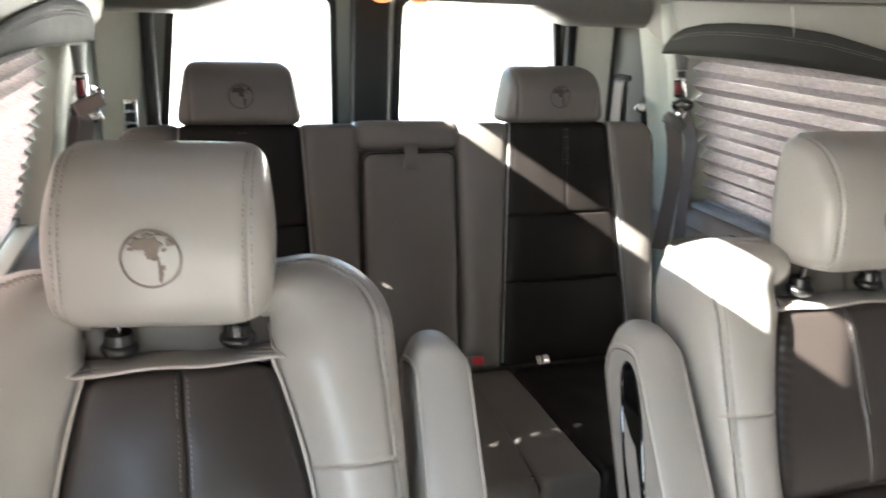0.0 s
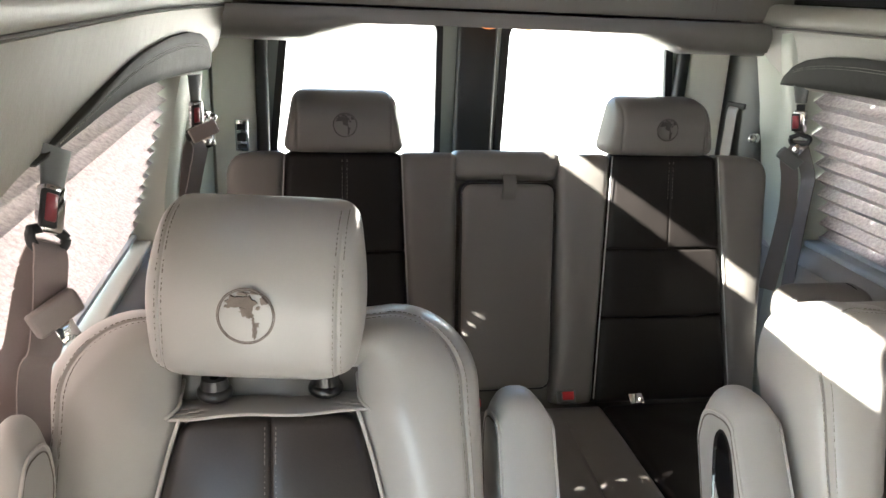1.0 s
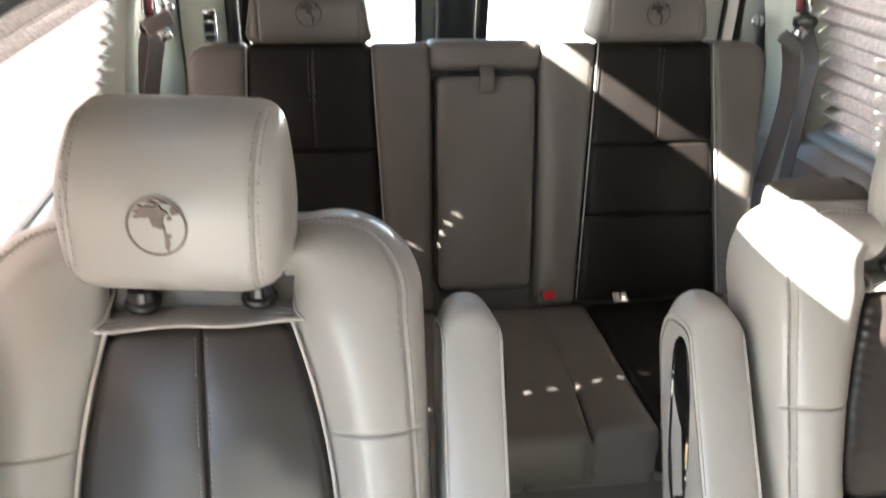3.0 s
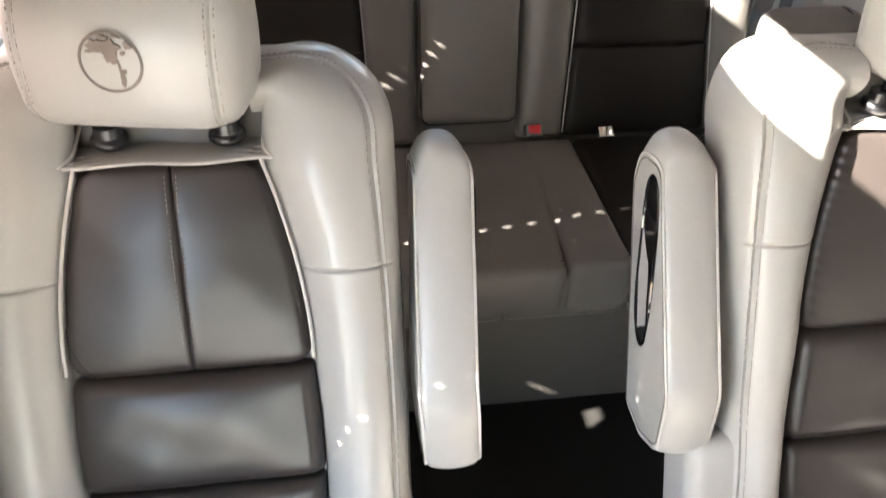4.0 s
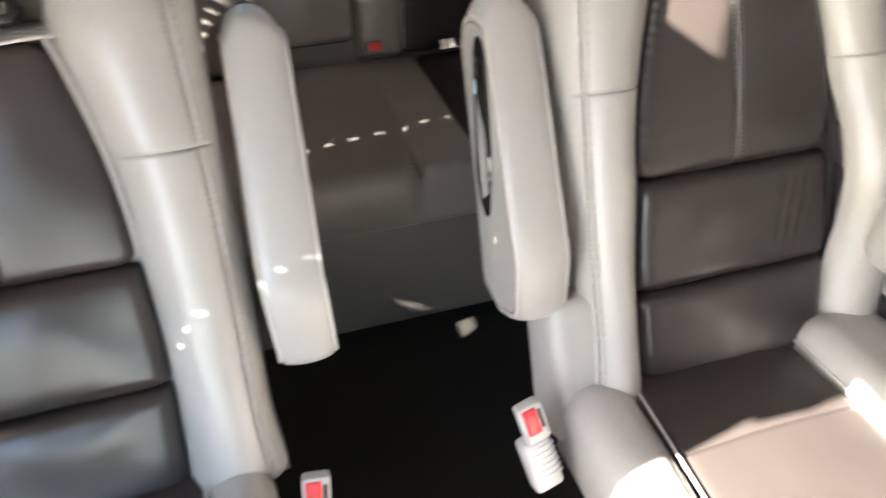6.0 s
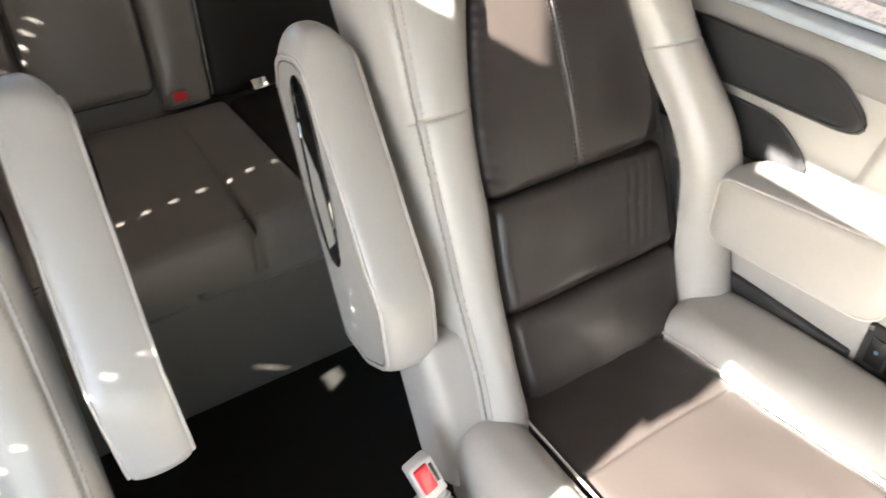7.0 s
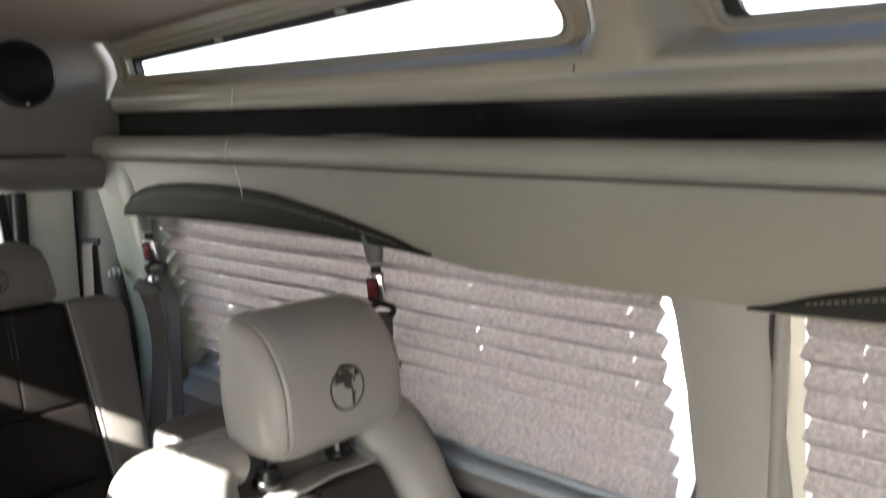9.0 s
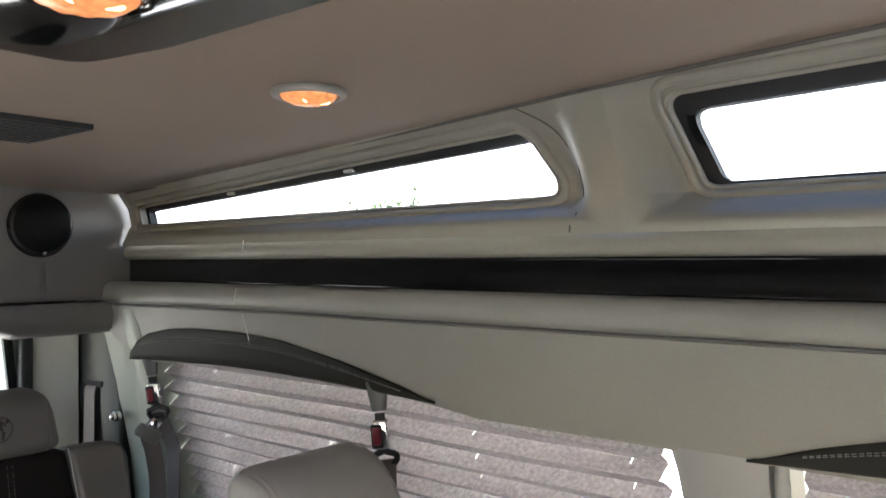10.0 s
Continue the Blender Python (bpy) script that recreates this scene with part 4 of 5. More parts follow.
    # darker taupe than the chair's leather stands in for shade under the headrest
    part("shaded_neck_panel", pillow(lambda a, b, c: back(a, b, c - 0.1), -0.135, 0.135, 0.635, 0.75, 0.05, 0.02, 0.015, 0.0, (), 60, 20, lambda a, b: -0.004 * abs(math.sin(60 * (abs(a) - 0.9 * (b - 0.7)))) ** 0.5 * (abs(a) > 0.06), 0.006), BENCH, ob)
    bm = bmesh.new()
    rows = []
    for j in range(13):
        v = j / 12
        row = []
        for i in range(61):
            a = -0.146 + 0.292 * i / 60
            near = max(0.0, (abs(a) - 0.07) / 0.08)
            fold = 0.0075 * near * math.sin(150 * (abs(a) - 0.35 * v)) * math.sin(math.pi * min(v * 1.3, 1.0))
            row.append(bm.verts.new(back(a * (1 - 0.14 * v), 0.641 + 0.022 * v + 0.002 * math.sin(40 * a), 0.006 - 0.05 * v ** 1.1 + fold + 0.005 * math.sin(math.pi * v) - 0.004 * near)))
        rows.append(row)
    for p, q in zip(rows, rows[1:]):
        for k in range(60):
            bm.faces.new((p[k], p[k + 1], q[k + 1], q[k]))
    part("neck_flap", solid(bm, 0.004), LEATHER, ob)
    part("neck_hem", tube([back(-0.146 + 0.292 * k / 40, 0.6405 + 0.002 * math.sin(40 * (-0.146 + 0.292 * k / 40)), 0.0055 - 0.004 * max(0.0, (abs(-0.146 + 0.292 * k / 40) - 0.07) / 0.08)) for k in range(41)], 0.0026, 6), PIPING, ob)

    for s in (-1, 1):
        part("neck_hem", tube([back(s * (0.14 - 0.016 * math.sin(math.pi / 2 * min(1.0, k / 5))), 0.6405 + 0.0035 * k, 0.007 - 0.0044 * k + 0.0012 * math.sin(1.9 * k)) for k in range(18)], 0.0026, 6), PIPING, ob)

    if side > 0:
        part("hinge_cover", pillow(lambda a, b, c: back(a, b, c - 0.085), -0.366, -0.2, -0.07, 0.185, 0.095, 0.026, 0.03, 0.004, (), 20, 20), LEATHER, ob)

    # headrest on two posts
    hu, ho = Vector((0, 0.10, 0.995)), Vector((0, -0.995, 0.10))
    hc = Vector((mir(0.596, side) - (0.007 if side < 0 else 0.0), 1.09, 0.985))
    turned = Matrix.Rotation(radians(-9 if side < 0 else 0), 3, "Z")

    def head(a, b, c):
        return hc + turned @ (Vector((side * a, 0, 0)) + hu * b + ho * c)

    def half(b):
        return 0.131 + 0.009 * math.sin(math.pi * min(b / 0.2, 1))
    outer = 0.016 if side > 0 else 0.0
    form = (lambda b: -half(b), lambda b: half(b) + outer, 0.0, 0.23, 0.115, 0.04, 0.032, 0.012, [("a", 0.112 + outer, 0.002, 0.0035, 0, 1), ("a", -0.112, 0.002, 0.0035, 0, 1)])

    def lean(a, b):
        return -0.07 * max(0.0, (b - 0.09) / 0.14) ** 2.2
    hr = part("headrest", pillow(head, *form, 44, 44, lean), LEATHER, ob)
    part("headrest_back", pillow(lambda a, b, c: head(a, b, -c), lambda b: -half(b), lambda b: half(b) + outer, 0.0, 0.23, 0.035, 0.03, 0.035, 0.01), LEATHER, hr)
    top = pad_face(*form, lean)
    for s in (-1, 1):
        for off in (0.107, 0.117):
            off = off + outer if s > 0 else off
            stitches([(s * off, 0.008 + 0.212 * k / 40, top(s * off, 0.008 + 0.212 * k / 40) + 0.0016) for k in range(41)], hr, head, 0.006, 0.0016, 0.00055, mat=SEWN)
    emblem(lambda x, y, c: head(side * x, 0.099 + y, 0.1268 + c), 0.036, hr, DARKTHREAD if side > 0 else None)
    for s in (-1, 1):
        p0, p1 = Vector((xc + s * 0.077, 1.067, 0.943)), Vector((xc + s * 0.077, 1.06, 1.02))
        part("post", tube([p0, p0.lerp(p1, 0.5), p1], 0.006, 12), POST, ob, "dark metal headrest post")
        bm = bmesh.new()
        bmesh.ops.create_uvsphere(bm, u_segments=24, v_segments=14, radius=1.0, matrix=Matrix.Translation(p0) @ Matrix.Diagonal((0.0255, 0.0255, 0.014, 1)))
        bmesh.ops.create_cone(bm, cap_ends=True, segments=28, radius1=0.0215, radius2=0.0175, depth=0.02, matrix=Matrix.Translation(p0 + Vector((0, 0, 0.012))))
        part("collar", bm, COLLAR, ob, "black plastic collar")

    # inner armrest, swung up along the back
    raised_armrest(ob, Vector((0.203, 0.859, 0.437) if side > 0 else (-0.171, 0.865, 0.45)), side)
    # outer armrest: folded down on one chair, swung up on the other
    if side > 0:
        lowered_armrest(ob, side)
    else:
        raised_armrest(ob, Vector((-0.832, 0.70, 0.53)), -1, 0.6, False)

    # seat
    def seat(a, b, c):
        return Vector((xc + side * a, 0.78 - b, (0.325 if side > 0 else 0.352) + 0.11 * b)) + Vector((0, 0.06, 1.0)) * c
    part("seat_base", box(xc - 0.24, xc + 0.24, 0.32, 0.8, 0.14, 0.29, 0.03, 3), LEATHER, ob)
    part("pedestal", box(xc - 0.19, xc + 0.19, 0.38, 0.74, 0.0, 0.145, 0.01), DARKTRIM, ob, "charcoal metal pedestal")
    # the aisle side of one seat flares out towards its front
    def aisle(b):
        return -0.222 - 0.09 * b if side > 0 else -0.19

    def rim(b):
        return (-0.352 - 0.05 * b if side > 0 else -0.287) + 0.03 * (b / 0.52) ** 3
    edge_out = 0.105 if side > 0 else 0.19
    part("seat_insert", pillow(lambda a, b, c: seat(a, b, c - 0.1), aisle, edge_out, 0.0, 0.49, 0.1, 0.02, 0.03, 0.012, (("b", 0.2, 0.005, 0.006, -1, 1),), 30, 40, ripple=0.003), DARK, ob, "dark brown leather insert")
    for s in (-1, 1):
        l, r = (edge_out, lambda b: 0.287 - 0.03 * (b / 0.52) ** 3) if s > 0 else (rim, aisle)
        part("seat_bolster", pillow(lambda a, b, c: seat(a, b, c - 0.11), l, r, 0.0, 0.53, 0.152 if side > 0 and s > 0 else 0.13, 0.05, 0.05, 0.006, (), 26, 36), LEATHER, ob)
        part("piping", tube([seat(edge_out if s > 0 else aisle(0.01 + 0.47 * k / 20), 0.01 + 0.47 * k / 20, 0.004) for k in range(21)], 0.0026, 6), PIPING, ob, "pale grey piping")
    part("seat_front", pillow(lambda a, b, c: Vector((xc + a, 0.30 - c, 0.22 + b)), -0.25, 0.25, 0.0, 0.18, 0.06, 0.05, 0.04, 0.01, (), 24, 18), LEATHER, ob)

    # belt buckle in its ribbed boot on the aisle side
    place, lean = (Vector((0.148, 0.70, 0.362)), Euler((radians(-24), radians(-12), radians(8)))) if side > 0 else (Vector((-0.197, 0.69, 0.335)), Euler((radians(-24), radians(4), radians(-6))))
    m = Matrix.Translation(place) @ lean.to_matrix().to_4x4()
    bk = part("buckle", moved(box(-0.0205, 0.0205, -0.013, 0.013, -0.034, 0.034, 0.005, 3), m), BUCKLE, ob, "grey belt buckle")
    part("button", moved(box(-0.016, 0.008, -0.0165, -0.01, -0.017, 0.03, 0.003, 2), m), RED, bk, "red release button")
    part("slot", moved(box(0.0095, 0.0155, -0.0138, -0.008, -0.012, 0.024, 0.001, 1), m), RUBBER, bk, "dark tongue slot")
    boot = part("buckle_boot", moved(box(-0.027, 0.025, -0.017, 0.019, -0.13, -0.03, 0.01, 3), m @ Matrix.Translation((-0.008 * side, 0.006, 0))), BUCKLE, ob, "grey ribbed buckle boot")
    for k in range(6):
        part("rib", moved(box(-0.012, 0.0265, -0.0185, 0.0, -0.002, 0.002, 0.0012, 1), m @ Matrix.Translation((-0.008 * side, 0.006, -0.045 - 0.011 * k))), BUCKLE, boot)
    for s in (-1, 1):
        hinge = back(s * 0.262, -0.036, -0.012)
        plate = part("hinge_plate", moved(box(-0.024, 0.024, -0.009, 0.009, -0.006, 0.006, 0.002, 2), Matrix.Translation(hinge + Vector((0, -0.012, 0.0)))), POST, ob, "bare metal hinge plate")
        part("bolt", disc(hinge + Vector((0, -0.023, 0.001)), (0, -1, 0.3), 0.006, 0.005, 0.006, 12), CHROME, plate, "chrome bolt head")
    return ob


captain_chair(-1)
captain_chair(1)


def rear_bench():
    ob = thing("rear_bench", (MID, 1.7, 0.0), "three-seat rear bench in grey leather with dark brown panels", "bench seat")
    up, out = Vector((0, 0.199, 0.98)), Vector((0, -0.98, 0.199))

    def back(a, b, c):
        return Vector((a, 1.825, 0.46)) + up * b + out * c
    part("back_shell", pillow(lambda a, b, c: back(a, b, c - 0.14), -0.675, 0.735, -0.1, 0.64, 0.1, 0.04, 0.04, 0.0), BENCH, ob)
    seam = [("b", 0.405, 0.003, 0.009, -2, 2), ("b", 0.22, 0.003, 0.009, -2, 2)]
    groups = ((lambda b: -0.68 + rolled(0.655 - b, 0.06), lambda b: -0.575 + 0.035 * b / 0.65, BENCH, ()),
              (lambda b: -0.575 + 0.035 * b / 0.65, lambda b: -0.225 - 0.03 * b / 0.65, DARKBENCH, seam + [("a", -0.396, 0.003, 0.002, 0.405, 1)]),
              (lambda b: -0.225 - 0.03 * b / 0.65, -0.112, BENCH, ()),
              (0.152, lambda b: 0.268 + 0.028 * b / 0.65, BENCH, ()),
              (lambda b: 0.268 + 0.028 * b / 0.65, lambda b: 0.662 - 0.07 * b / 0.65, DARKBENCH, seam + [("a", 0.458, 0.003, 0.002, 0.405, 1)]),
              (lambda b: 0.662 - 0.07 * b / 0.65, lambda b: 0.745 - rolled(0.655 - b, 0.06), BENCH, ()))
    for l, r, mat, gr in groups:
        part("back_insert" if mat is DARKBENCH else "back_pad", pillow(lambda a, b, c: back(a, b, c - 0.06), l, r, -0.02, 0.655, 0.06, 0.02, 0.012, 0.012, gr, 34, 44, ripple=0.002), mat, ob, "dark brown leather insert" if mat is DARKBENCH else "")
    part("back_cap", pillow(lambda a, b, c: back(a, b, c - 0.06), -0.122, 0.158, 0.585, 0.662, 0.06, 0.025, 0.02, 0.006, (), 26, 16), BENCH, ob)
    fold = part("fold_down_armrest", pillow(lambda a, b, c: back(a, b, c - 0.06), -0.104, 0.146, 0.03, 0.582, 0.066, 0.02, 0.03, 0.01, (), 26, 36), BENCH, ob, "folded centre armrest in grey leather")
    rim = round_outline([(-0.1, 0.034), (0.142, 0.034), (0.142, 0.578), (-0.1, 0.578)], 0.028, 7)
    part("piping", tube([back(p[0], p[1], -0.003) for p in rim], 0.0028, 6, True), RUBBER, fold, "dark piping")
    for s in (0.018,):
        part("pull_strap", ribbon([back(s, 0.60 - 0.012 * k, 0.012 + 0.012 * math.sin(math.pi * k / 5)) for k in range(6)], (1, 0, 0), 0.034, 0.003), BENCH, ob, "grey leather pull strap")
    for f in (groups[0][1], groups[1][1], groups[4][0], groups[4][1]):
        part("piping", tube([back(f(b), b, 0.003) for b in (0.65 * k / 16 for k in range(17))], 0.0017, 6), BUCKLE, ob, "pale grey piping")
    for x in (0.452, 0.464, -0.402, -0.39):
        stitches([(x, 0.42 + 0.22 * k / 12, 0.009) for k in range(13)], ob, back, 0.006, 0.004)

    # headrests
    for hx in (-0.395, 0.437):
        def head(a, b, c, hx=hx):
            return Vector((hx + a, 2.06 + 0.05 * b, 1.088 + b)) + Vector((0, -1, 0.05)) * c
        def half(b):
            return 0.152 - 0.028 * b / 0.15
        hr = part("headrest", pillow(head, lambda b: -half(b), half, 0.0, 0.152, 0.105, 0.03, 0.03, 0.01, [("a", 0.115, 0.003, 0.004, 0, 1), ("a", -0.115, 0.003, 0.004, 0, 1)], 36, 24, lambda a, b: -0.05 * max(0.0, (b - 0.085) / 0.067) ** 2), BENCH, ob, "grey leather headrest")
        emblem(lambda x, y, c: head(x, 0.075 + y, 0.1172 + c), 0.029, hr, DARKTHREAD)

    # cushion
    def seat(a, b, c):
        return Vector((a, 1.84 - b, 0.43 + 0.02 * b)) + Vector((0, 0, 1)) * c
    for l, r, mat in ((-0.7, -0.6, BENCH), (-0.6, -0.24, DARKBENCH), (-0.24, -0.1, BENCH), (-0.1, 0.155, BENCH), (0.155, 0.3, BENCH), (0.3, 0.66, DARKBENCH), (0.66, 0.76, BENCH)):
        part("seat_insert" if mat is DARKBENCH else "seat_pad", pillow(lambda a, b, c: seat(a, b, c - 0.11), l, r if r != 0.155 else lambda b: 0.2 - 0.05 * b / 0.54, 0.0, 0.54, 0.115, 0.022, 0.012, 0.008, (), 24, 34, ripple=0.002), mat, ob, "dark brown leather insert" if mat is DARKBENCH else "")
    for l, r in ((-0.69, -0.11), (-0.09, 0.145), (0.165, 0.29), (0.31, 0.75)):
        for b, c in ((0.512, 0.0035), (0.5225, -0.0005)):
            part("front_seam", tube([seat(l + (r - l) * k / 20, b, c + 0.0008) for k in range(21)], 0.0013, 5), DARKBENCH, ob)
    part("skirt", box(-0.69, 0.75, 1.318, 1.8, 0.0, 0.325, 0.006), SKIRT, ob, "dark taupe vinyl skirt")
    for l, r in ((-0.69, -0.15), (-0.15, 0.02), (0.02, 0.3), (0.3, 0.75)):
        part("front_pad", pillow(lambda a, b, c: Vector((a, 1.33 - c, 0.29 + b)), l, r, 0.0, 0.13, 0.022, 0.016, 0.01, 0.003, (), 16, 12), BENCH, ob)
    roll = part("side_armrest", moved(box(0.648, 0.885, -0.06, 0.06, -0.055, 0.055, 0.045, 5), Matrix.Translation((0, 1.66, 0.785))), BENCH, ob, "padded side armrest in grey leather")
    part("piping", tube([(0.835, 1.66 + 0.061 * math.cos(t), 0.785 + 0.056 * math.sin(t)) for t in (2 * math.pi * k / 28 for k in range(28))], 0.0026, 6, True), DARKBENCH, roll, "dark piping")
    part("armrest_bracket", box(0.74, 0.8, 1.63, 1.72, 0.42, 0.74, 0.01), DARKTRIM, ob)
    for bx, by, rot in ((0.187, 1.815, 0), (-0.07, 1.80, 0.1)):
        m = Matrix.Translation((bx, by, 0.478)) @ Euler((radians(-30), 0, rot)).to_matrix().to_4x4()
        bk = part("buckle", moved(box(-0.022, 0.022, -0.018, 0.018, -0.02, 0.013, 0.004, 2), m), GUIDE, ob, "grey belt buckle")
        part("button", moved(box(-0.016, 0.016, -0.021, -0.016, -0.012, 0.01, 0.002, 1), m), RED, bk, "red release button")
    m = Matrix.Translation((0.38, 1.80, 0.468)) @ Euler((radians(-50), 0, 0.1)).to_matrix().to_4x4()
    bk = part("belt_tongue", moved(box(-0.02, 0.02, -0.003, 0.003, -0.015, 0.015, 0.002, 2), m), CHROME, ob, "chrome belt tongue")
    return ob


rear_bench()


# ---- pleated blinds ----
CORDS = (0.64, 0.963, 1.385, 1.8)


def pleated_blind(side, y0, y1, cords, bottom, label):
    """A zigzag sheet with a small slit at each cord in every pleat."""
    ob = thing("pleated_blind", (mir(lean_x(bottom), side), (y0 + y1) / 2, bottom), label, "blind", "pleated blinds")
    bm = bmesh.new()
    pitch, deep, hole = 0.043 if side > 0 else 0.0305, 0.034 if side > 0 else 0.025, 0.0005 if side > 0 else 0.0033
    cut, rise = (0.34, 0.47) if side > 0 else (0.42, 0.42)
    slits = {c: hole if c > 0.8 or side > 0 else 0.0016 for c in cords}
    ys = sorted({y0, y1, *(c + d for c in cords for d in (-slits[c], slits[c]) if y0 < c < y1)} | {y0 + (y1 - y0) * k / 30 for k in range(31)})
    ys = [y for i, y in enumerate(ys) if not any(abs(y - (c + d)) < 0.006 and y not in (c - slits[c], c + slits[c]) for c in cords for d in (0,))]
    count = math.ceil((1.312 - bottom) / pitch)
    zs, xs = [], []
    for k in range(count):
        for f in (0.0, cut, 0.5):
            zs.append(bottom + pitch * (k + f))
            xs.append(deep * (2 * f))
        zs.append(bottom + pitch * (k + 1 - rise))
        xs.append(deep * 2 * rise)
    verts = []
    for z, x in zip(zs, xs):
        lean = lean_x(z) + 0.004
        verts.append([bm.verts.new((mir(lean + x - 0.012, side), y + 0.003 * math.sin(z * 90) * (y in (y0, y1)), z + 0.004 * noise.noise(Vector((y * 2.0, z * 9, side))))) for y in ys])
    for j in range(len(zs) - 1):
        for i in range(len(ys) - 1):
            mid = (ys[i] + ys[i + 1]) / 2
            slit = any(abs(mid - c) < slits[c] * 0.9 for c in cords) and j % 4 in (1, 2)
            if not slit:
                bm.faces.new((verts[j][i], verts[j][i + 1], verts[j + 1][i + 1], verts[j + 1][i]))
    part("fabric", bm, BLIND, ob, smooth=False)
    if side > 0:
        # strips added behind the under side of every pleat darken it into bands
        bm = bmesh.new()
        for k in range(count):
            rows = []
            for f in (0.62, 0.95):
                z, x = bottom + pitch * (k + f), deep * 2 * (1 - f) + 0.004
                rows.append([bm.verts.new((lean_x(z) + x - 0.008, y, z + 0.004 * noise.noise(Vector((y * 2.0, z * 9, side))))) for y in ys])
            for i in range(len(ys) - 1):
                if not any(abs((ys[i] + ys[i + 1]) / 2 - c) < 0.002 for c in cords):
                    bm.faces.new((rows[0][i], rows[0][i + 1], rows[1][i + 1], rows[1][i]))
        part("shade_backing", bm, BLIND, ob, smooth=False)
    part("bottom_rail", box(*sorted((mir(lean_x(bottom) - 0.012, side), mir(lean_x(bottom) + 0.016, side))), y0 + 0.004, y1 - 0.004, bottom - 0.006, bottom + 0.005, 0.002), SILL, ob, "grey bottom rail")
    for c in cords:
        if y0 < c < y1:
            part("cord", tube([(mir(lean_x(bottom) + 0.002, side), c, bottom), (mir(lean_x(1.3) + 0.002, side), c, 1.3)], 0.0005, 5), PIPING, ob, "thin cord")
    return ob


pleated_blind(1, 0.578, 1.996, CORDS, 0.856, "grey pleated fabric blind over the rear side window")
pleated_blind(-1, 0.525, 1.985, (0.716, 1.268, 1.708), 0.88, "sunlit grey pleated fabric blind over the rear side window")
pleated_blind(1, -0.4, 0.372, (0.30, -0.1), 0.856, "grey pleated fabric blind over the front side window")


# ---- dark leather valances over the side windows ----
def valance(side, y0, y1, peak, low, label):
    """A padded arch that tapers to a point at y0."""
    ob = thing("window_valance", (mir(0.85, side), y0, 1.27), label, "valance", "window valances")
    bm = bmesh.new()
    grid, top_line, mid_line = [], [], []
    n = 60
    for k in range(n + 1):
        w = 1 - (1 - k / n) ** 1.5
        y = y0 + (y1 - y0) * w
        rise = float(np.interp(w, (0, 0.085, 0.24, 0.42, 0.58, 0.72, 0.82, 0.9, 0.95, 0.985, 1.0), (0, 0.25, 0.6, 0.9, 1.0, 1.0, 0.94, 0.8, 0.6, 0.32, 0.12) if side > 0 else (0, 0.17, 0.42, 0.68, 0.86, 0.98, 1.0, 0.93, 0.78, 0.5, 0.2)))
        zb = low + 0.018 * math.sin(math.pi * min(w * 0.85, 1.0))
        zt = max(zb + 0.003, low + (peak - low) * rise)
        row = []
        for j in range(9):
            v = j / 8
            z = zb + (zt - zb) * v
            base = 0.866 - 0.03 * max(0, (z - 1.26) / 0.12) - inward(y, side)
            bulge = 0.003 + 0.006 * math.sqrt(max(1 - (2 * v - 1) ** 4, 0)) * min(1.0, (zt - zb) / 0.03)
            row.append((mir(base - bulge, side), y, z))
        back = [(mir(0.885 - inward(y, side), side), y, zt), (mir(0.885 - inward(y, side), side), y, zb)]
        grid.append([bm.verts.new(p) for p in row + back])
        if 0.05 < w < 0.95:
            f = 0.72
            top_line.append(Vector(row[6]) + Vector((-side * 0.0008, 0, 0)))
            mid_line.append(Vector(row[5]).lerp(Vector(row[6]), 0.4) + Vector((-side * 0.0008, 0, 0)))
    m = len(grid[0])
    for a, b in zip(grid, grid[1:]):
        for j in range(m):
            bm.faces.new((a[j], a[(j + 1) % m], b[(j + 1) % m], b[j]))
    bm.faces.new(grid[0])
    bm.faces.new(grid[-1][::-1])
    part("pad", bm, OLIVE, ob)
    for line in (top_line, mid_line):
        stitches(line, ob, None, 0.006, 0.003, 0.0006)
    return ob


for side in (1, -1):
    valance(side, 1.03, 2.07, 1.377, 1.271, "dark brown stitched leather valance arching over the side window")
valance(1, 0.445, -0.62, 1.385, 1.255, "dark brown stitched leather valance arching over the front side window")


# ---- seat belts ----
def latch_at(parent, p, way, across, length=0.062, width=0.034):
    """A chrome latch with its release button, along way, its face turned across."""
    z = Vector(way).normalized()
    y = Vector(across)
    y = (y - z * y.dot(z)).normalized()
    x = y.cross(z)
    m = Matrix((x, y, z)).transposed().to_4x4()
    m.translation = p
    bk = part("latch", moved(box(-width / 2, width / 2, -0.010, 0.010, -length / 2, length / 2, 0.0065, 3), m), CHROME, parent, "chrome belt latch")
    part("button_bezel", moved(box(-width * 0.1, width * 0.6, 0.004, 0.0125, -length * 0.42, length * 0.36, 0.003, 2), m), RUBBER, bk, "black bezel")
    part("button", moved(box(0.0, width * 0.5, 0.008, 0.0145, -length * 0.3, length * 0.27, 0.002, 1), m), DARKRED, bk, "red release button")


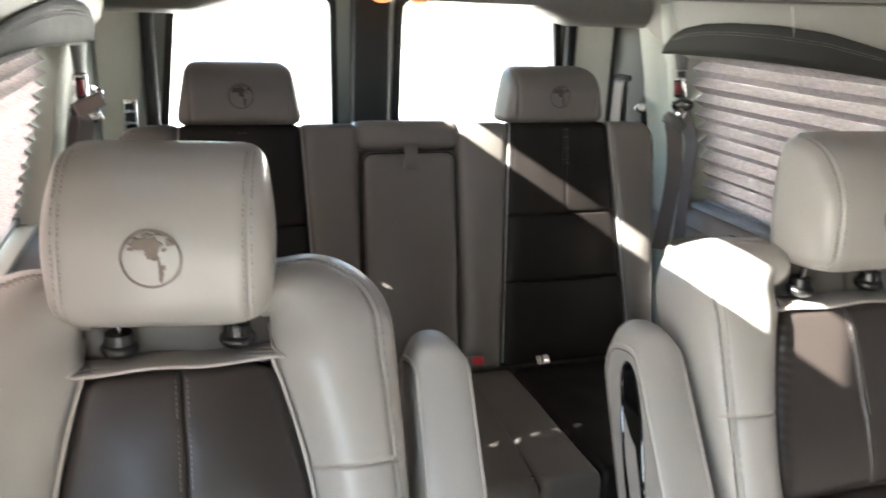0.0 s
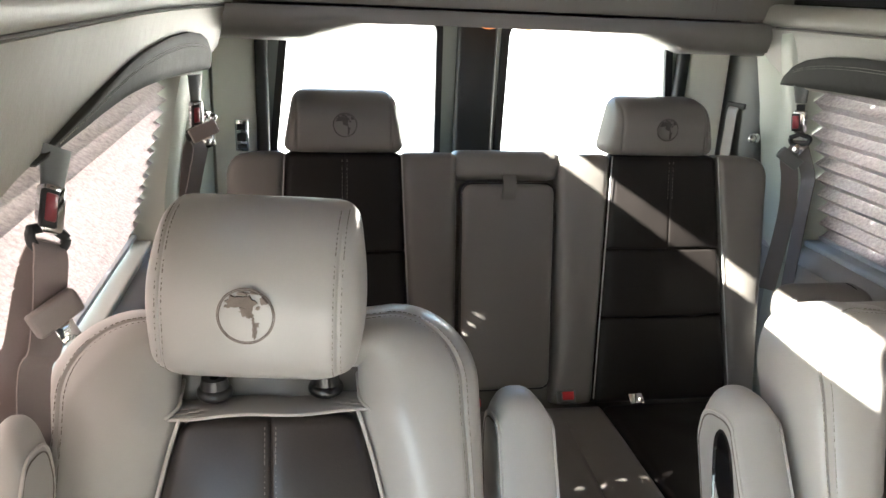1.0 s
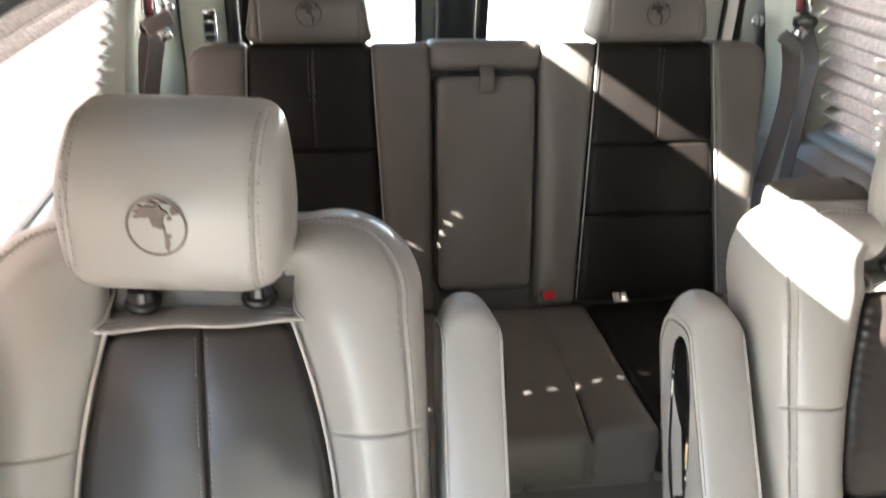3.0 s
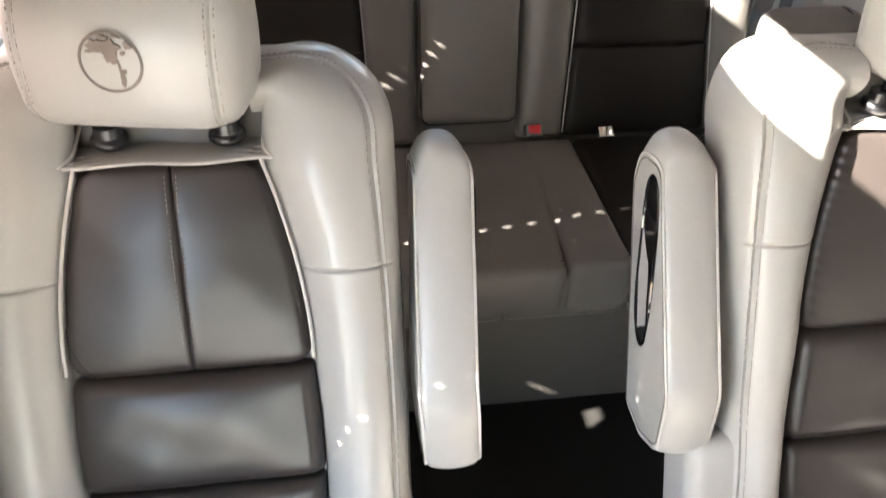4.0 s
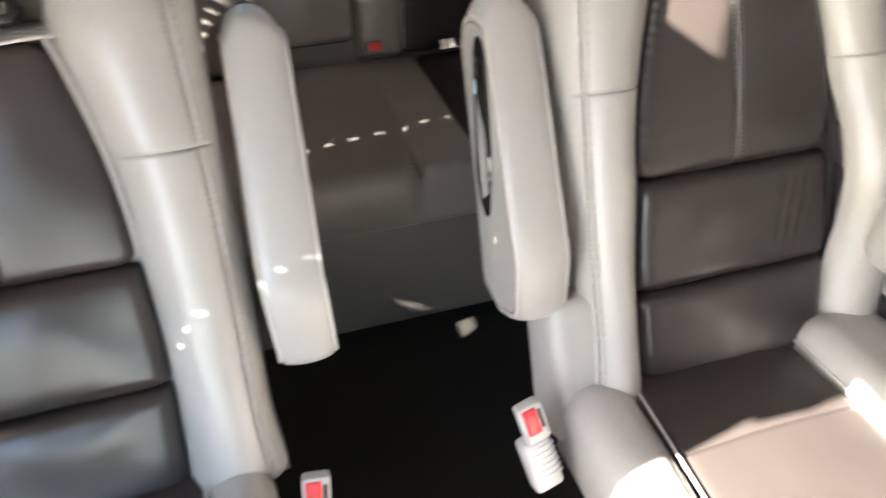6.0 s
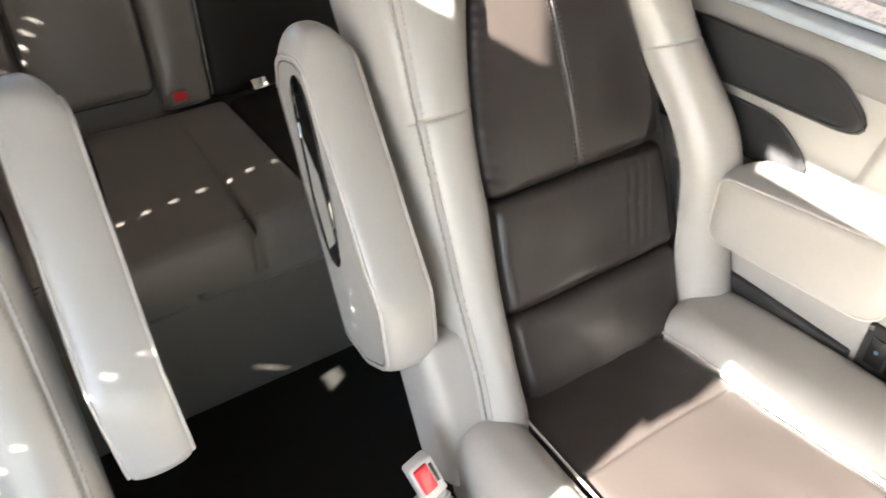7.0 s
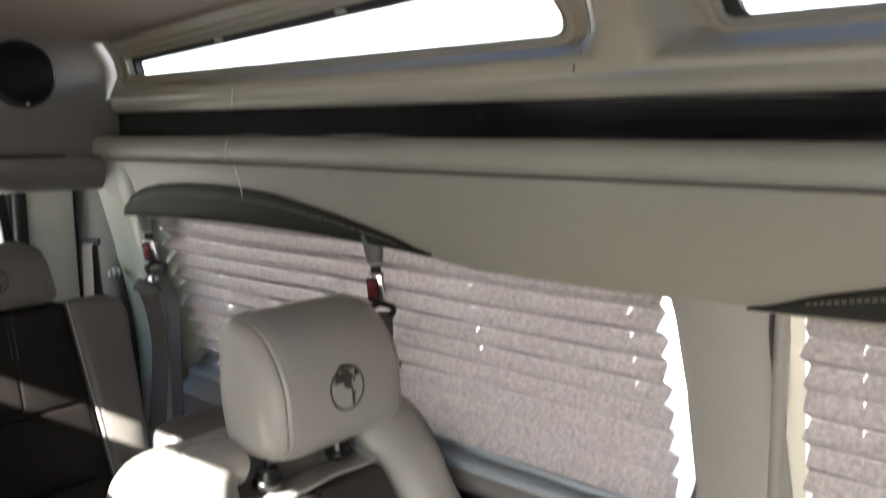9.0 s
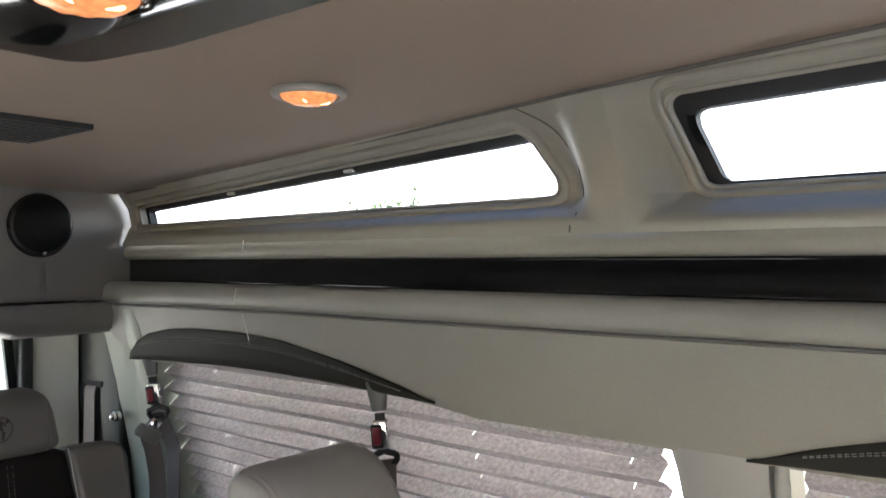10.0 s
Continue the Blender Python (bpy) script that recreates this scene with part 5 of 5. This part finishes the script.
def seat_belt(side, top, guide, front, rear, tongue, slant, label, mat):
    """A shoulder belt on a sleeved strap at the valance: sleeve, latch, slip guide, two runs of webbing and the loose tongue."""
    top, guide, tongue = (Vector((mir(p[0], side), p[1], p[2])) for p in (top, guide, tongue))
    front, rear = ([Vector((mir(p[0], side), p[1], p[2])) for p in run] for run in (front, rear))
    ob = thing("seat_belt", front[-1], label, "seat belt", "seat belts")
    d = (guide - top).normalized()
    face = Vector((-side * 0.8, -0.6, 0))
    wide = face.cross(d).normalized()
    # sleeve that narrows downwards
    bm = bmesh.new()
    rows = []
    for k in range(6):
        p, w = top + d * (0.012 * k - (0.008 if side < 0 else 0.025)), 0.023 - 0.0016 * k
        n = d.cross(wide)
        rows.append([bm.verts.new(p + wide * w * x + n * 0.0045 * y) for x, y in ((-1, -0.3), (-0.8, -1), (0.8, -1), (1, -0.3), (1, 0.3), (0.8, 1), (-0.8, 1), (-1, 0.3))])
    for lower, upper in zip(rows, rows[1:]):
        for k in range(8):
            bm.faces.new((lower[k], lower[(k + 1) % 8], upper[(k + 1) % 8], upper[k]))
    bm.faces.new(rows[0][::-1])
    bm.faces.new(rows[-1])
    part("sleeve", bm, GUIDE, ob, "grey plastic sleeve of the strap")
    long = (guide - top).length
    if long > 0.08:
        part("latch_neck", ribbon([top + d * 0.04, top + d * 0.056], wide, 0.02, 0.004), RUBBER, ob, "black latch neck")
    latch_at(ob, top + d * (long * 0.5 + 0.018), -d, face)
    # black slip guide with the webbing folded over it
    n = face.normalized()
    part("slip_guide", tube(smooth_line([guide - wide * 0.026 - d * 0.004, guide - wide * 0.02 + d * 0.012, guide + d * 0.017, guide + wide * 0.02 + d * 0.012, guide + wide * 0.026 - d * 0.004, guide - d * 0.014], 5), 0.0065, 10, True), RUBBER, ob, "black slip guide")
    crown = guide + d * 0.004
    runs = ((smooth_line([crown - n * 0.002, crown + n * 0.008 + d * 0.016, *front], 7), 0.0), (smooth_line([crown + n * 0.002, crown - n * 0.007 + d * 0.016, *rear], 7), 0.6))
    for line, swing in runs:
        part("webbing", ribbon(line, lambda f, q=swing: wide + face * q * f, 0.046, 0.0012), mat, ob)
    # loose tongue across the front run
    ax = Vector((-side * slant[0], slant[1], slant[2])).normalized()
    ay = Vector((-side * 0.5, -0.85, 0.1))
    ay = (ay - ax * ay.dot(ax)).normalized()
    m = Matrix((ax, ay, ax.cross(ay))).transposed().to_4x4()
    m.translation = tongue
    tg = part("tongue", moved(box(-0.033, 0.033, -0.008, 0.009, -0.017, 0.017, 0.005, 3), m), TONGUE if side < 0 else GUIDE, ob, "plastic belt tongue")
    part("tongue_slot", moved(box(0.0328, 0.0338, -0.003, 0.004, -0.008, 0.008), m), RUBBER, tg, "dark slot")
    part("tongue_plate", moved(box(-0.013, 0.013, -0.0015, 0.0015, 0.016, 0.042, 0.001, 1), m), CHROME, tg, "chrome tongue plate")
    return ob


seat_belt(1, (0.832, 2.0, 1.275), (0.848, 1.99, 1.142), ((0.80, 1.952, 1.1), (0.826, 1.968, 1.03), (0.842, 1.978, 0.915), (0.80, 1.94, 0.72)),
          ((0.868, 1.985, 1.09), (0.885, 1.975, 1.04), (0.878, 1.962, 0.98), (0.862, 1.94, 0.72)), (0.79, 1.935, 1.1), (0.75, 0.3, 0.55), "grey seat belt hanging beside the rear bench", WEB)
seat_belt(-1, (0.80, 1.965, 1.27), (0.806, 1.97, 1.14), ((0.796, 1.955, 1.1), (0.812, 1.95, 1.03), (0.825, 1.94, 0.95), (0.838, 1.93, 0.72)),
          ((0.822, 1.978, 1.08), (0.835, 1.97, 0.95), (0.85, 1.96, 0.72)), (0.785, 1.945, 1.15), (0.85, 0.3, 0.4), "taupe seat belt hanging beside the rear bench", WEB)
seat_belt(1, (0.862, 1.18, 1.275), (0.868, 1.168, 1.145), ((0.85, 1.15, 1.07), (0.85, 1.14, 0.95), (0.86, 1.14, 0.5)),
          ((0.876, 1.17, 1.07), (0.875, 1.165, 0.95), (0.87, 1.16, 0.5)), (0.83, 1.12, 1.05), (0.85, 0.3, 0.4), "taupe seat belt hanging from the valance behind the chair", WEB)
seat_belt(-1, (0.855, 1.088, 1.275), (0.859, 1.036, 1.182), ((0.858, 1.02, 1.12), (0.868, 1.006, 1.045), (0.888, 1.0, 0.975), (0.9, 0.96, 0.6)),
          ((0.878, 1.03, 1.13), (0.895, 1.015, 1.05), (0.918, 1.0, 0.967), (0.925, 0.97, 0.6)), (0.852, 1.008, 1.093), (0.55, 0.62, 0.3), "taupe seat belt hanging from the valance behind the chair", BELT)


# ---- fittings of the walls and the ceiling ----
def ceiling_lamp(x, y, z, r, label, hang=0.0):
    ob = thing("ceiling_lamp", (x, y, z), label, "lamp", "ceiling lamps")
    grey = WALLGREY if not hang else GLOSS
    part("bezel", ring((x, y, z - 0.003), (0, 0, 1), r, 0.0065, 48), grey, ob, "plastic bezel")
    part("cup", disc((x, y, z - 0.002), (0, 0, 1), r * 0.98, r * 0.98, 0.006), grey if not hang else CHROME, ob)
    bm = bmesh.new()
    bmesh.ops.create_uvsphere(bm, u_segments=40, v_segments=20, radius=1.0, matrix=Matrix.Translation((x, y, z - 0.005)) @ Matrix.Diagonal((r * 0.84, r * 0.84, 0.0155, 1)))
    for v in bm.verts:
        a, d = math.atan2(v.co.y - y, v.co.x - x), math.hypot(v.co.x - x, v.co.y - y) / r
        v.co.z += 0.0012 * math.sin(9 * a + 3 * d) * d
    lens = part("lens", bm, LAMPGLASS, ob, "amber glowing lens")
    # the bright filaments show through as long soft spots
    for dx, dy, q, turn in ((-0.3, -0.22, 0.2, 0.5), (0.24, -0.3, 0.26, -0.4)):
        drop = 0.0155 * math.sqrt(1 - (dx * dx + dy * dy) / 0.84 ** 2)
        bm = bmesh.new()
        bmesh.ops.create_uvsphere(bm, u_segments=18, v_segments=10, radius=1.0, matrix=Matrix.Translation((x + dx * r, y + dy * r, z - 0.005 - drop + 0.0027)) @ Matrix.Rotation(turn, 4, "Z") @ Matrix.Diagonal((r * q, r * q * 0.42, 0.0034, 1)))
        part("bulb", bm, BULB, lens, "bright bulb")
    return ob


ceiling_lamp(0.447, 0.905, ceiling_z(0.447, 0.905), 0.047, "round grey ceiling lamp with a glowing amber lens")

# black lacquered overhead console down the middle of the roof
con = thing("overhead_console", (MID, 0.5, 1.84), "black gloss overhead console under the roof", "console")
cz = ceiling_z(MID, 0.6) - 0.018
pts = round_outline([(MID - 0.14, -0.9), (MID + 0.14, -0.9), (MID + 0.132, 0.5), (MID + 0.122, 0.79), (MID + 0.094, 0.925), (MID - 0.094, 0.925), (MID - 0.122, 0.79), (MID - 0.132, 0.5)], (0.05, 0.05, 0.3, 0.1, 0.04, 0.04, 0.1, 0.3), 8)
bm = bmesh.new()
cen = Vector((MID, 0.3))
loops = []
for k, z in ((1.0, cz + 0.03), (1.0, cz - 0.008), (0.985, cz - 0.018), (0.95, cz - 0.023)):
    loops.append([bm.verts.new(((cen + (p - cen) * k)[0], (cen + (p - cen) * k)[1], z)) for p in pts])
for a, b in zip(loops, loops[1:]):
    for k in range(len(pts)):
        bm.faces.new((a[k], a[(k + 1) % len(pts)], b[(k + 1) % len(pts)], b[k]))
bm.faces.new(loops[-1])
part("housing", bm, GLOSS, con)
part("edge_trim", tube([(p[0], p[1], cz + 0.001) for p in pts], 0.006, 8, True), DARKTRIM, con, "matt black edge trim")
part("cover_panel", box(MID - 0.055, MID + 0.055, 0.0, 0.57, cz - 0.03, cz - 0.022, 0.003), GLOSS, con, "black gloss cover panel")
ceiling_lamp(0.014, 0.665, cz - 0.019, 0.05, "round lamp with a glowing amber lens in the overhead console", 1.0)

# dark vent in a shallow hollow of the roof lining
ob = thing("ceiling_vent", (0.24, 1.5, 1.77), "black slotted vent in the roof lining", "vent")
vz = ceiling_z(0.2, 1.45)
part("frame", box(-0.14, 0.335, 1.30, 1.54, vz - 0.003, vz + 0.009, 0.0025, 2), RUBBER, ob)
for k in range(11):
    part("slat", moved(box(-0.13, 0.325, -0.008, 0.008, -0.0012, 0.0012), Matrix.Translation((0, 1.32 + 0.02 * k, vz - 0.003)) @ Euler((radians(6), 0, 0)).to_matrix().to_4x4()), RUBBER, ob)

# loudspeaker in the overhead box
ob = thing("loudspeaker", (0.588, 2.09, 1.637), "round black loudspeaker set in the overhead box", "loudspeaker")
part("rim", disc((0.588, 2.088, 1.637), (0, -1, 0), 0.083, 0.074, 0.016, 44, 0.004), COLLAR, ob, "glossy black rim")
part("grille", disc((0.588, 2.078, 1.637), (0, -1, 0), 0.071, 0.066, 0.005, 40, 0.002), GRILLE, ob, "black mesh grille")
bm = bmesh.new()
bmesh.ops.create_uvsphere(bm, u_segments=24, v_segments=10, radius=1, matrix=Matrix.Translation((0.588, 2.077, 1.637)) @ Matrix.Diagonal((0.045, 0.007, 0.045, 1)))
part("cone", bm, GRILLE, ob)
part("stud", disc((0.59, 2.075, 1.567), (0, -1, 0), 0.006, 0.004, 0.006), CHROME, ob, "chrome stud")

box_face = tagged(new("overhead_box_seam"), kind="structure")
for x in (0.586, 0.598):
    stitches([(x, 2.0885, 1.56 - 0.1 * k / 10) for k in range(11)], box_face, None, 0.006, 0.003, 0.0007, mat=SEWN)

ob = thing("white_strands", (0.8, 1.56, 1.33), "thin white strands down the wall panel", "thread")
for line in ([(0.802, 1.545, 1.592), (0.803, 1.551, 1.576), (0.805, 1.556, 1.558)], [(0.802, 1.573, 1.482), (0.799, 1.577, 1.464), (0.799, 1.578, 1.445)], [(0.817, 1.572, 1.422), (0.823, 1.57, 1.4), (0.834, 1.566, 1.35)]):
    part("strand", tube(smooth_line(line, 5), 0.0009, 5), SHELL, ob)

# small lit lamp under the rear header
ob = thing("rear_lamp", (0.04, 2.28, 1.42), "small lit amber lamp under the rear header", "lamp")
part("housing", box(-0.05, 0.13, 2.25, 2.33, 1.408, 1.425, 0.005), DARKTRIM, ob)
for x in (0.016, 0.128):
    bm = bmesh.new()
    bmesh.ops.create_uvsphere(bm, u_segments=14, v_segments=8, radius=1, matrix=Matrix.Translation((x, 2.262, 1.402)) @ Matrix.Diagonal((0.03, 0.022, 0.013, 1)))
    part("lens", bm, LAMPGLASS, ob, "amber glowing lens")

# coat hooks, belt slot and striker plate on the rear pillars
for side, c in ((1, (0.842, 2.2, 1.105)), (-1, (0.79, 2.06, 1.165))):
    p = Vector((mir(c[0], side), c[1], c[2]))
    ob = thing("coat_hook", p, "round chrome coat hook on the rear pillar", "hook", "coat hooks")
    part("rose", disc(p, (-side, -0.6, 0), 0.017, 0.014, 0.01, 24, 0.002), CHROME, ob)
    bm = bmesh.new()
    bmesh.ops.create_uvsphere(bm, u_segments=16, v_segments=10, radius=0.011, matrix=Matrix.Translation(p + Vector((-side * 0.014, -0.009, 0))))
    part("knob", bm, CHROME, ob)
ob = thing("belt_slot", (0.82, 2.31, 1.18), "dark belt slot with a grey strap on the rear pillar", "belt slot")
turn = Matrix.Translation((0.823, 2.3, 1.188)) @ Matrix.Rotation(radians(19), 4, "Z")
part("slot", moved(box(-0.004, 0.004, -0.036, 0.036, -0.009, 0.009, 0.0035, 3), turn), RUBBER, ob, "black slot")
part("strap", ribbon(smooth_line([(0.822, 2.302, 1.188), (0.814, 2.3, 1.165), (0.812, 2.298, 1.1), (0.808, 2.293, 1.0), (0.80, 2.285, 0.85)], 6), (-0.33, 0.94, 0), 0.038), TONGUE, ob, "grey strap")
ob = thing("striker_plate", (-0.672, 2.33, 1.068), "chrome and black striker plate on the rear pillar", "striker plate")
part("plate", box(-0.69, -0.652, 2.338, 2.347, 1.02, 1.112, 0.004), CHROME, ob)
part("recess", box(-0.684, -0.658, 2.333, 2.34, 1.03, 1.1, 0.003), RUBBER, ob, "black recess")
for z in (1.046, 1.078):
    part("bar", tube([(-0.682, 2.33, z), (-0.671, 2.322, z + 0.004), (-0.66, 2.33, z)], 0.005, 8), CHROME, ob, "chrome bar")

# pockets, dark panel and switches of the wall beside the chair
for z0, z1, yt in ((0.702, 0.806, 0.583), (0.588, 0.692, 0.65)):
    pts = round_outline([(yt, z0 + 0.02), (1.3, z0), (1.3, z1), (yt + 0.12, z1)], (0.035, 0.02, 0.02, 0.12), 9)
    ob = thing("wall_pocket", (0.9, 0.95, z0), "black moulded pocket in the wall panel", "pocket", "wall pockets")
    bm = bmesh.new()
    loops = []
    cen = sum(pts, Vector((0, 0))) / len(pts)
    for k, x in ((1.0, 0.899), (0.985, 0.893), (0.96, 0.893), (0.94, 0.8965)):
        loops.append([bm.verts.new((x + 0.0, (cen + (p - cen) * k)[0], (cen + (p - cen) * k)[1])) for p in pts])
    for a, b in zip(loops, loops[1:]):
        for k in range(len(pts)):
            bm.faces.new((a[k], a[(k + 1) % len(pts)], b[(k + 1) % len(pts)], b[k]))
    bm.faces.new(loops[-1])
    part("tray", bm, RUBBER, ob)
    part("rim", tube([(0.896, p[0], p[1]) for p in pts], 0.0035, 6, True), DARKTRIM, ob)

ob = thing("wall_panel", (0.9, 0.45, 0.63), "dark brown plastic cover panel on the pillar foot", "cover panel")
part("cover", moved(box(-0.004, 0.004, -0.064, 0.064, -0.12, 0.12, 0.003, 2), Matrix.Translation((0.881, 0.452, 0.652)) @ Euler((0, radians(-2), 0)).to_matrix().to_4x4()), COVER, ob)
for y, z in ((0.5, 0.756), (0.405, 0.756), (0.5, 0.55), (0.405, 0.55)):
    part("screw", disc((0.8765, y, z), (-1, 0, 0), 0.005, 0.004, 0.004, 12), CHROME, ob, "chrome screw")

setting("wall_ledge", strip([(0.93, 0.52), (0.872, 0.517), (0.86, 0.505), (0.855, 0.48), (0.86, 0.3), (0.93, 0.28)], -1.5, 1.28, 16), WALLGREY)
# black strip added for the shaded gap between seat and wall
setting("gap_shade_strip", box(0.846, 0.875, 0.5, 1.2, 0.22, 0.398, 0.004), RUBBER)
ob = thing("switch_panel", (0.855, 0.415, 0.41), "black switch panel with pale symbols on the wall ledge", "switch panel")
part("plate", box(0.847, 0.859, 0.326, 0.488, 0.386, 0.477, 0.004), RUBBER, ob)
for k in range(4):
    y = 0.352 + 0.036 * k
    part("rocker", box(0.8445, 0.849, y - 0.0145, y + 0.0145, 0.402, 0.458, 0.003), COLLAR, ob)
for k, y in ((0, 0.352), (1, 0.384), (3, 0.46)):
    part("symbol", disc((0.8442, y, 0.432), (-1, 0, 0), 0.0095 - 0.0018 * k, 0.009 - 0.0018 * k, 0.001, 18), BLUEPRINT, ob, "blue printed symbol")
for y in (0.42, 0.428):
    part("symbol", moved(box(-0.0006, 0.0006, -0.002, 0.002, -0.009, 0.009, 0.0005, 1), Matrix.Translation((0.844, y, 0.432)) @ Euler((radians(12), 0, 0)).to_matrix().to_4x4()), PALELINE, ob, "pale printed symbol")
for y in (0.333, 0.481):
    part("screw", disc((0.8465, y, 0.469), (-1, 0, 0), 0.0045, 0.0035, 0.003, 12), CHROME, ob, "chrome screw")


# ---- greenery beyond the van ----
def shrub(x, y, height, spread, label, seed):
    rnd = random.Random(seed)
    ob = thing("shrub", (x, y, -0.62), label, "shrub", "shrubs")
    top = Vector((x + 0.1, y, -0.62 + height * 0.6))
    bm = tube(smooth_line([(x, y, -0.62), (x + 0.05, y + 0.04, -0.62 + height * 0.3), top], 5), lambda w: 0.03 * (1 - 0.6 * w), 10)
    tips = []
    for k in range(9):
        t = 2 * math.pi * k / 9 + rnd.uniform(-0.3, 0.3)
        r, h = spread * rnd.uniform(0.4, 0.8), height * rnd.uniform(0.6, 0.93)
        tip = Vector((x + r * math.cos(t), y + r * math.sin(t), -0.62 + h))
        tips.append(tip)
        tube(smooth_line([top - Vector((0, 0, rnd.uniform(0.0, height * 0.25))), top.lerp(tip, 0.5) + Vector((0, 0, 0.08)), tip], 4), lambda w: 0.012 * (1 - 0.8 * w), 6, bm=bm)
    part("trunk", bm, material("bark", (0.13, 0.1, 0.07), 0.9, scale=30, spread=0.3, bump=0.5), ob, "brown bark")
    verts, faces = [], []
    for tip in tips + [top + Vector((0, 0, height * 0.33))]:
        for _ in range(330):
            c = tip + Vector((rnd.gauss(0, 1), rnd.gauss(0, 1), rnd.gauss(0, 0.8))) * spread * 0.22
            u = Vector((rnd.gauss(0, 1), rnd.gauss(0, 1), rnd.gauss(0, 1))).normalized() * 0.026
            v = u.cross(Vector((rnd.gauss(0, 1), rnd.gauss(0, 1), rnd.gauss(0, 1)))).normalized() * 0.013
            n = len(verts)
            verts += [c - u, c + v, c + u, c - v]
            faces.append((n, n + 1, n + 2, n + 3))
    me = bpy.data.meshes.new("crown")
    me.from_pydata(verts, [], faces)
    me.materials.append(LEAF)
    me.transform(Matrix.Translation((-x, -y, 0.62)))
    crown = new("crown", me)
    crown.parent = ob
    return ob


shrub(3.32, 3.44, 2.585, 0.34, "slender leafy green shrub standing before the white wall", 3)
shrub(3.34, 2.56, 2.4, 0.26, "low leafy green shrub standing before the white wall", 5)
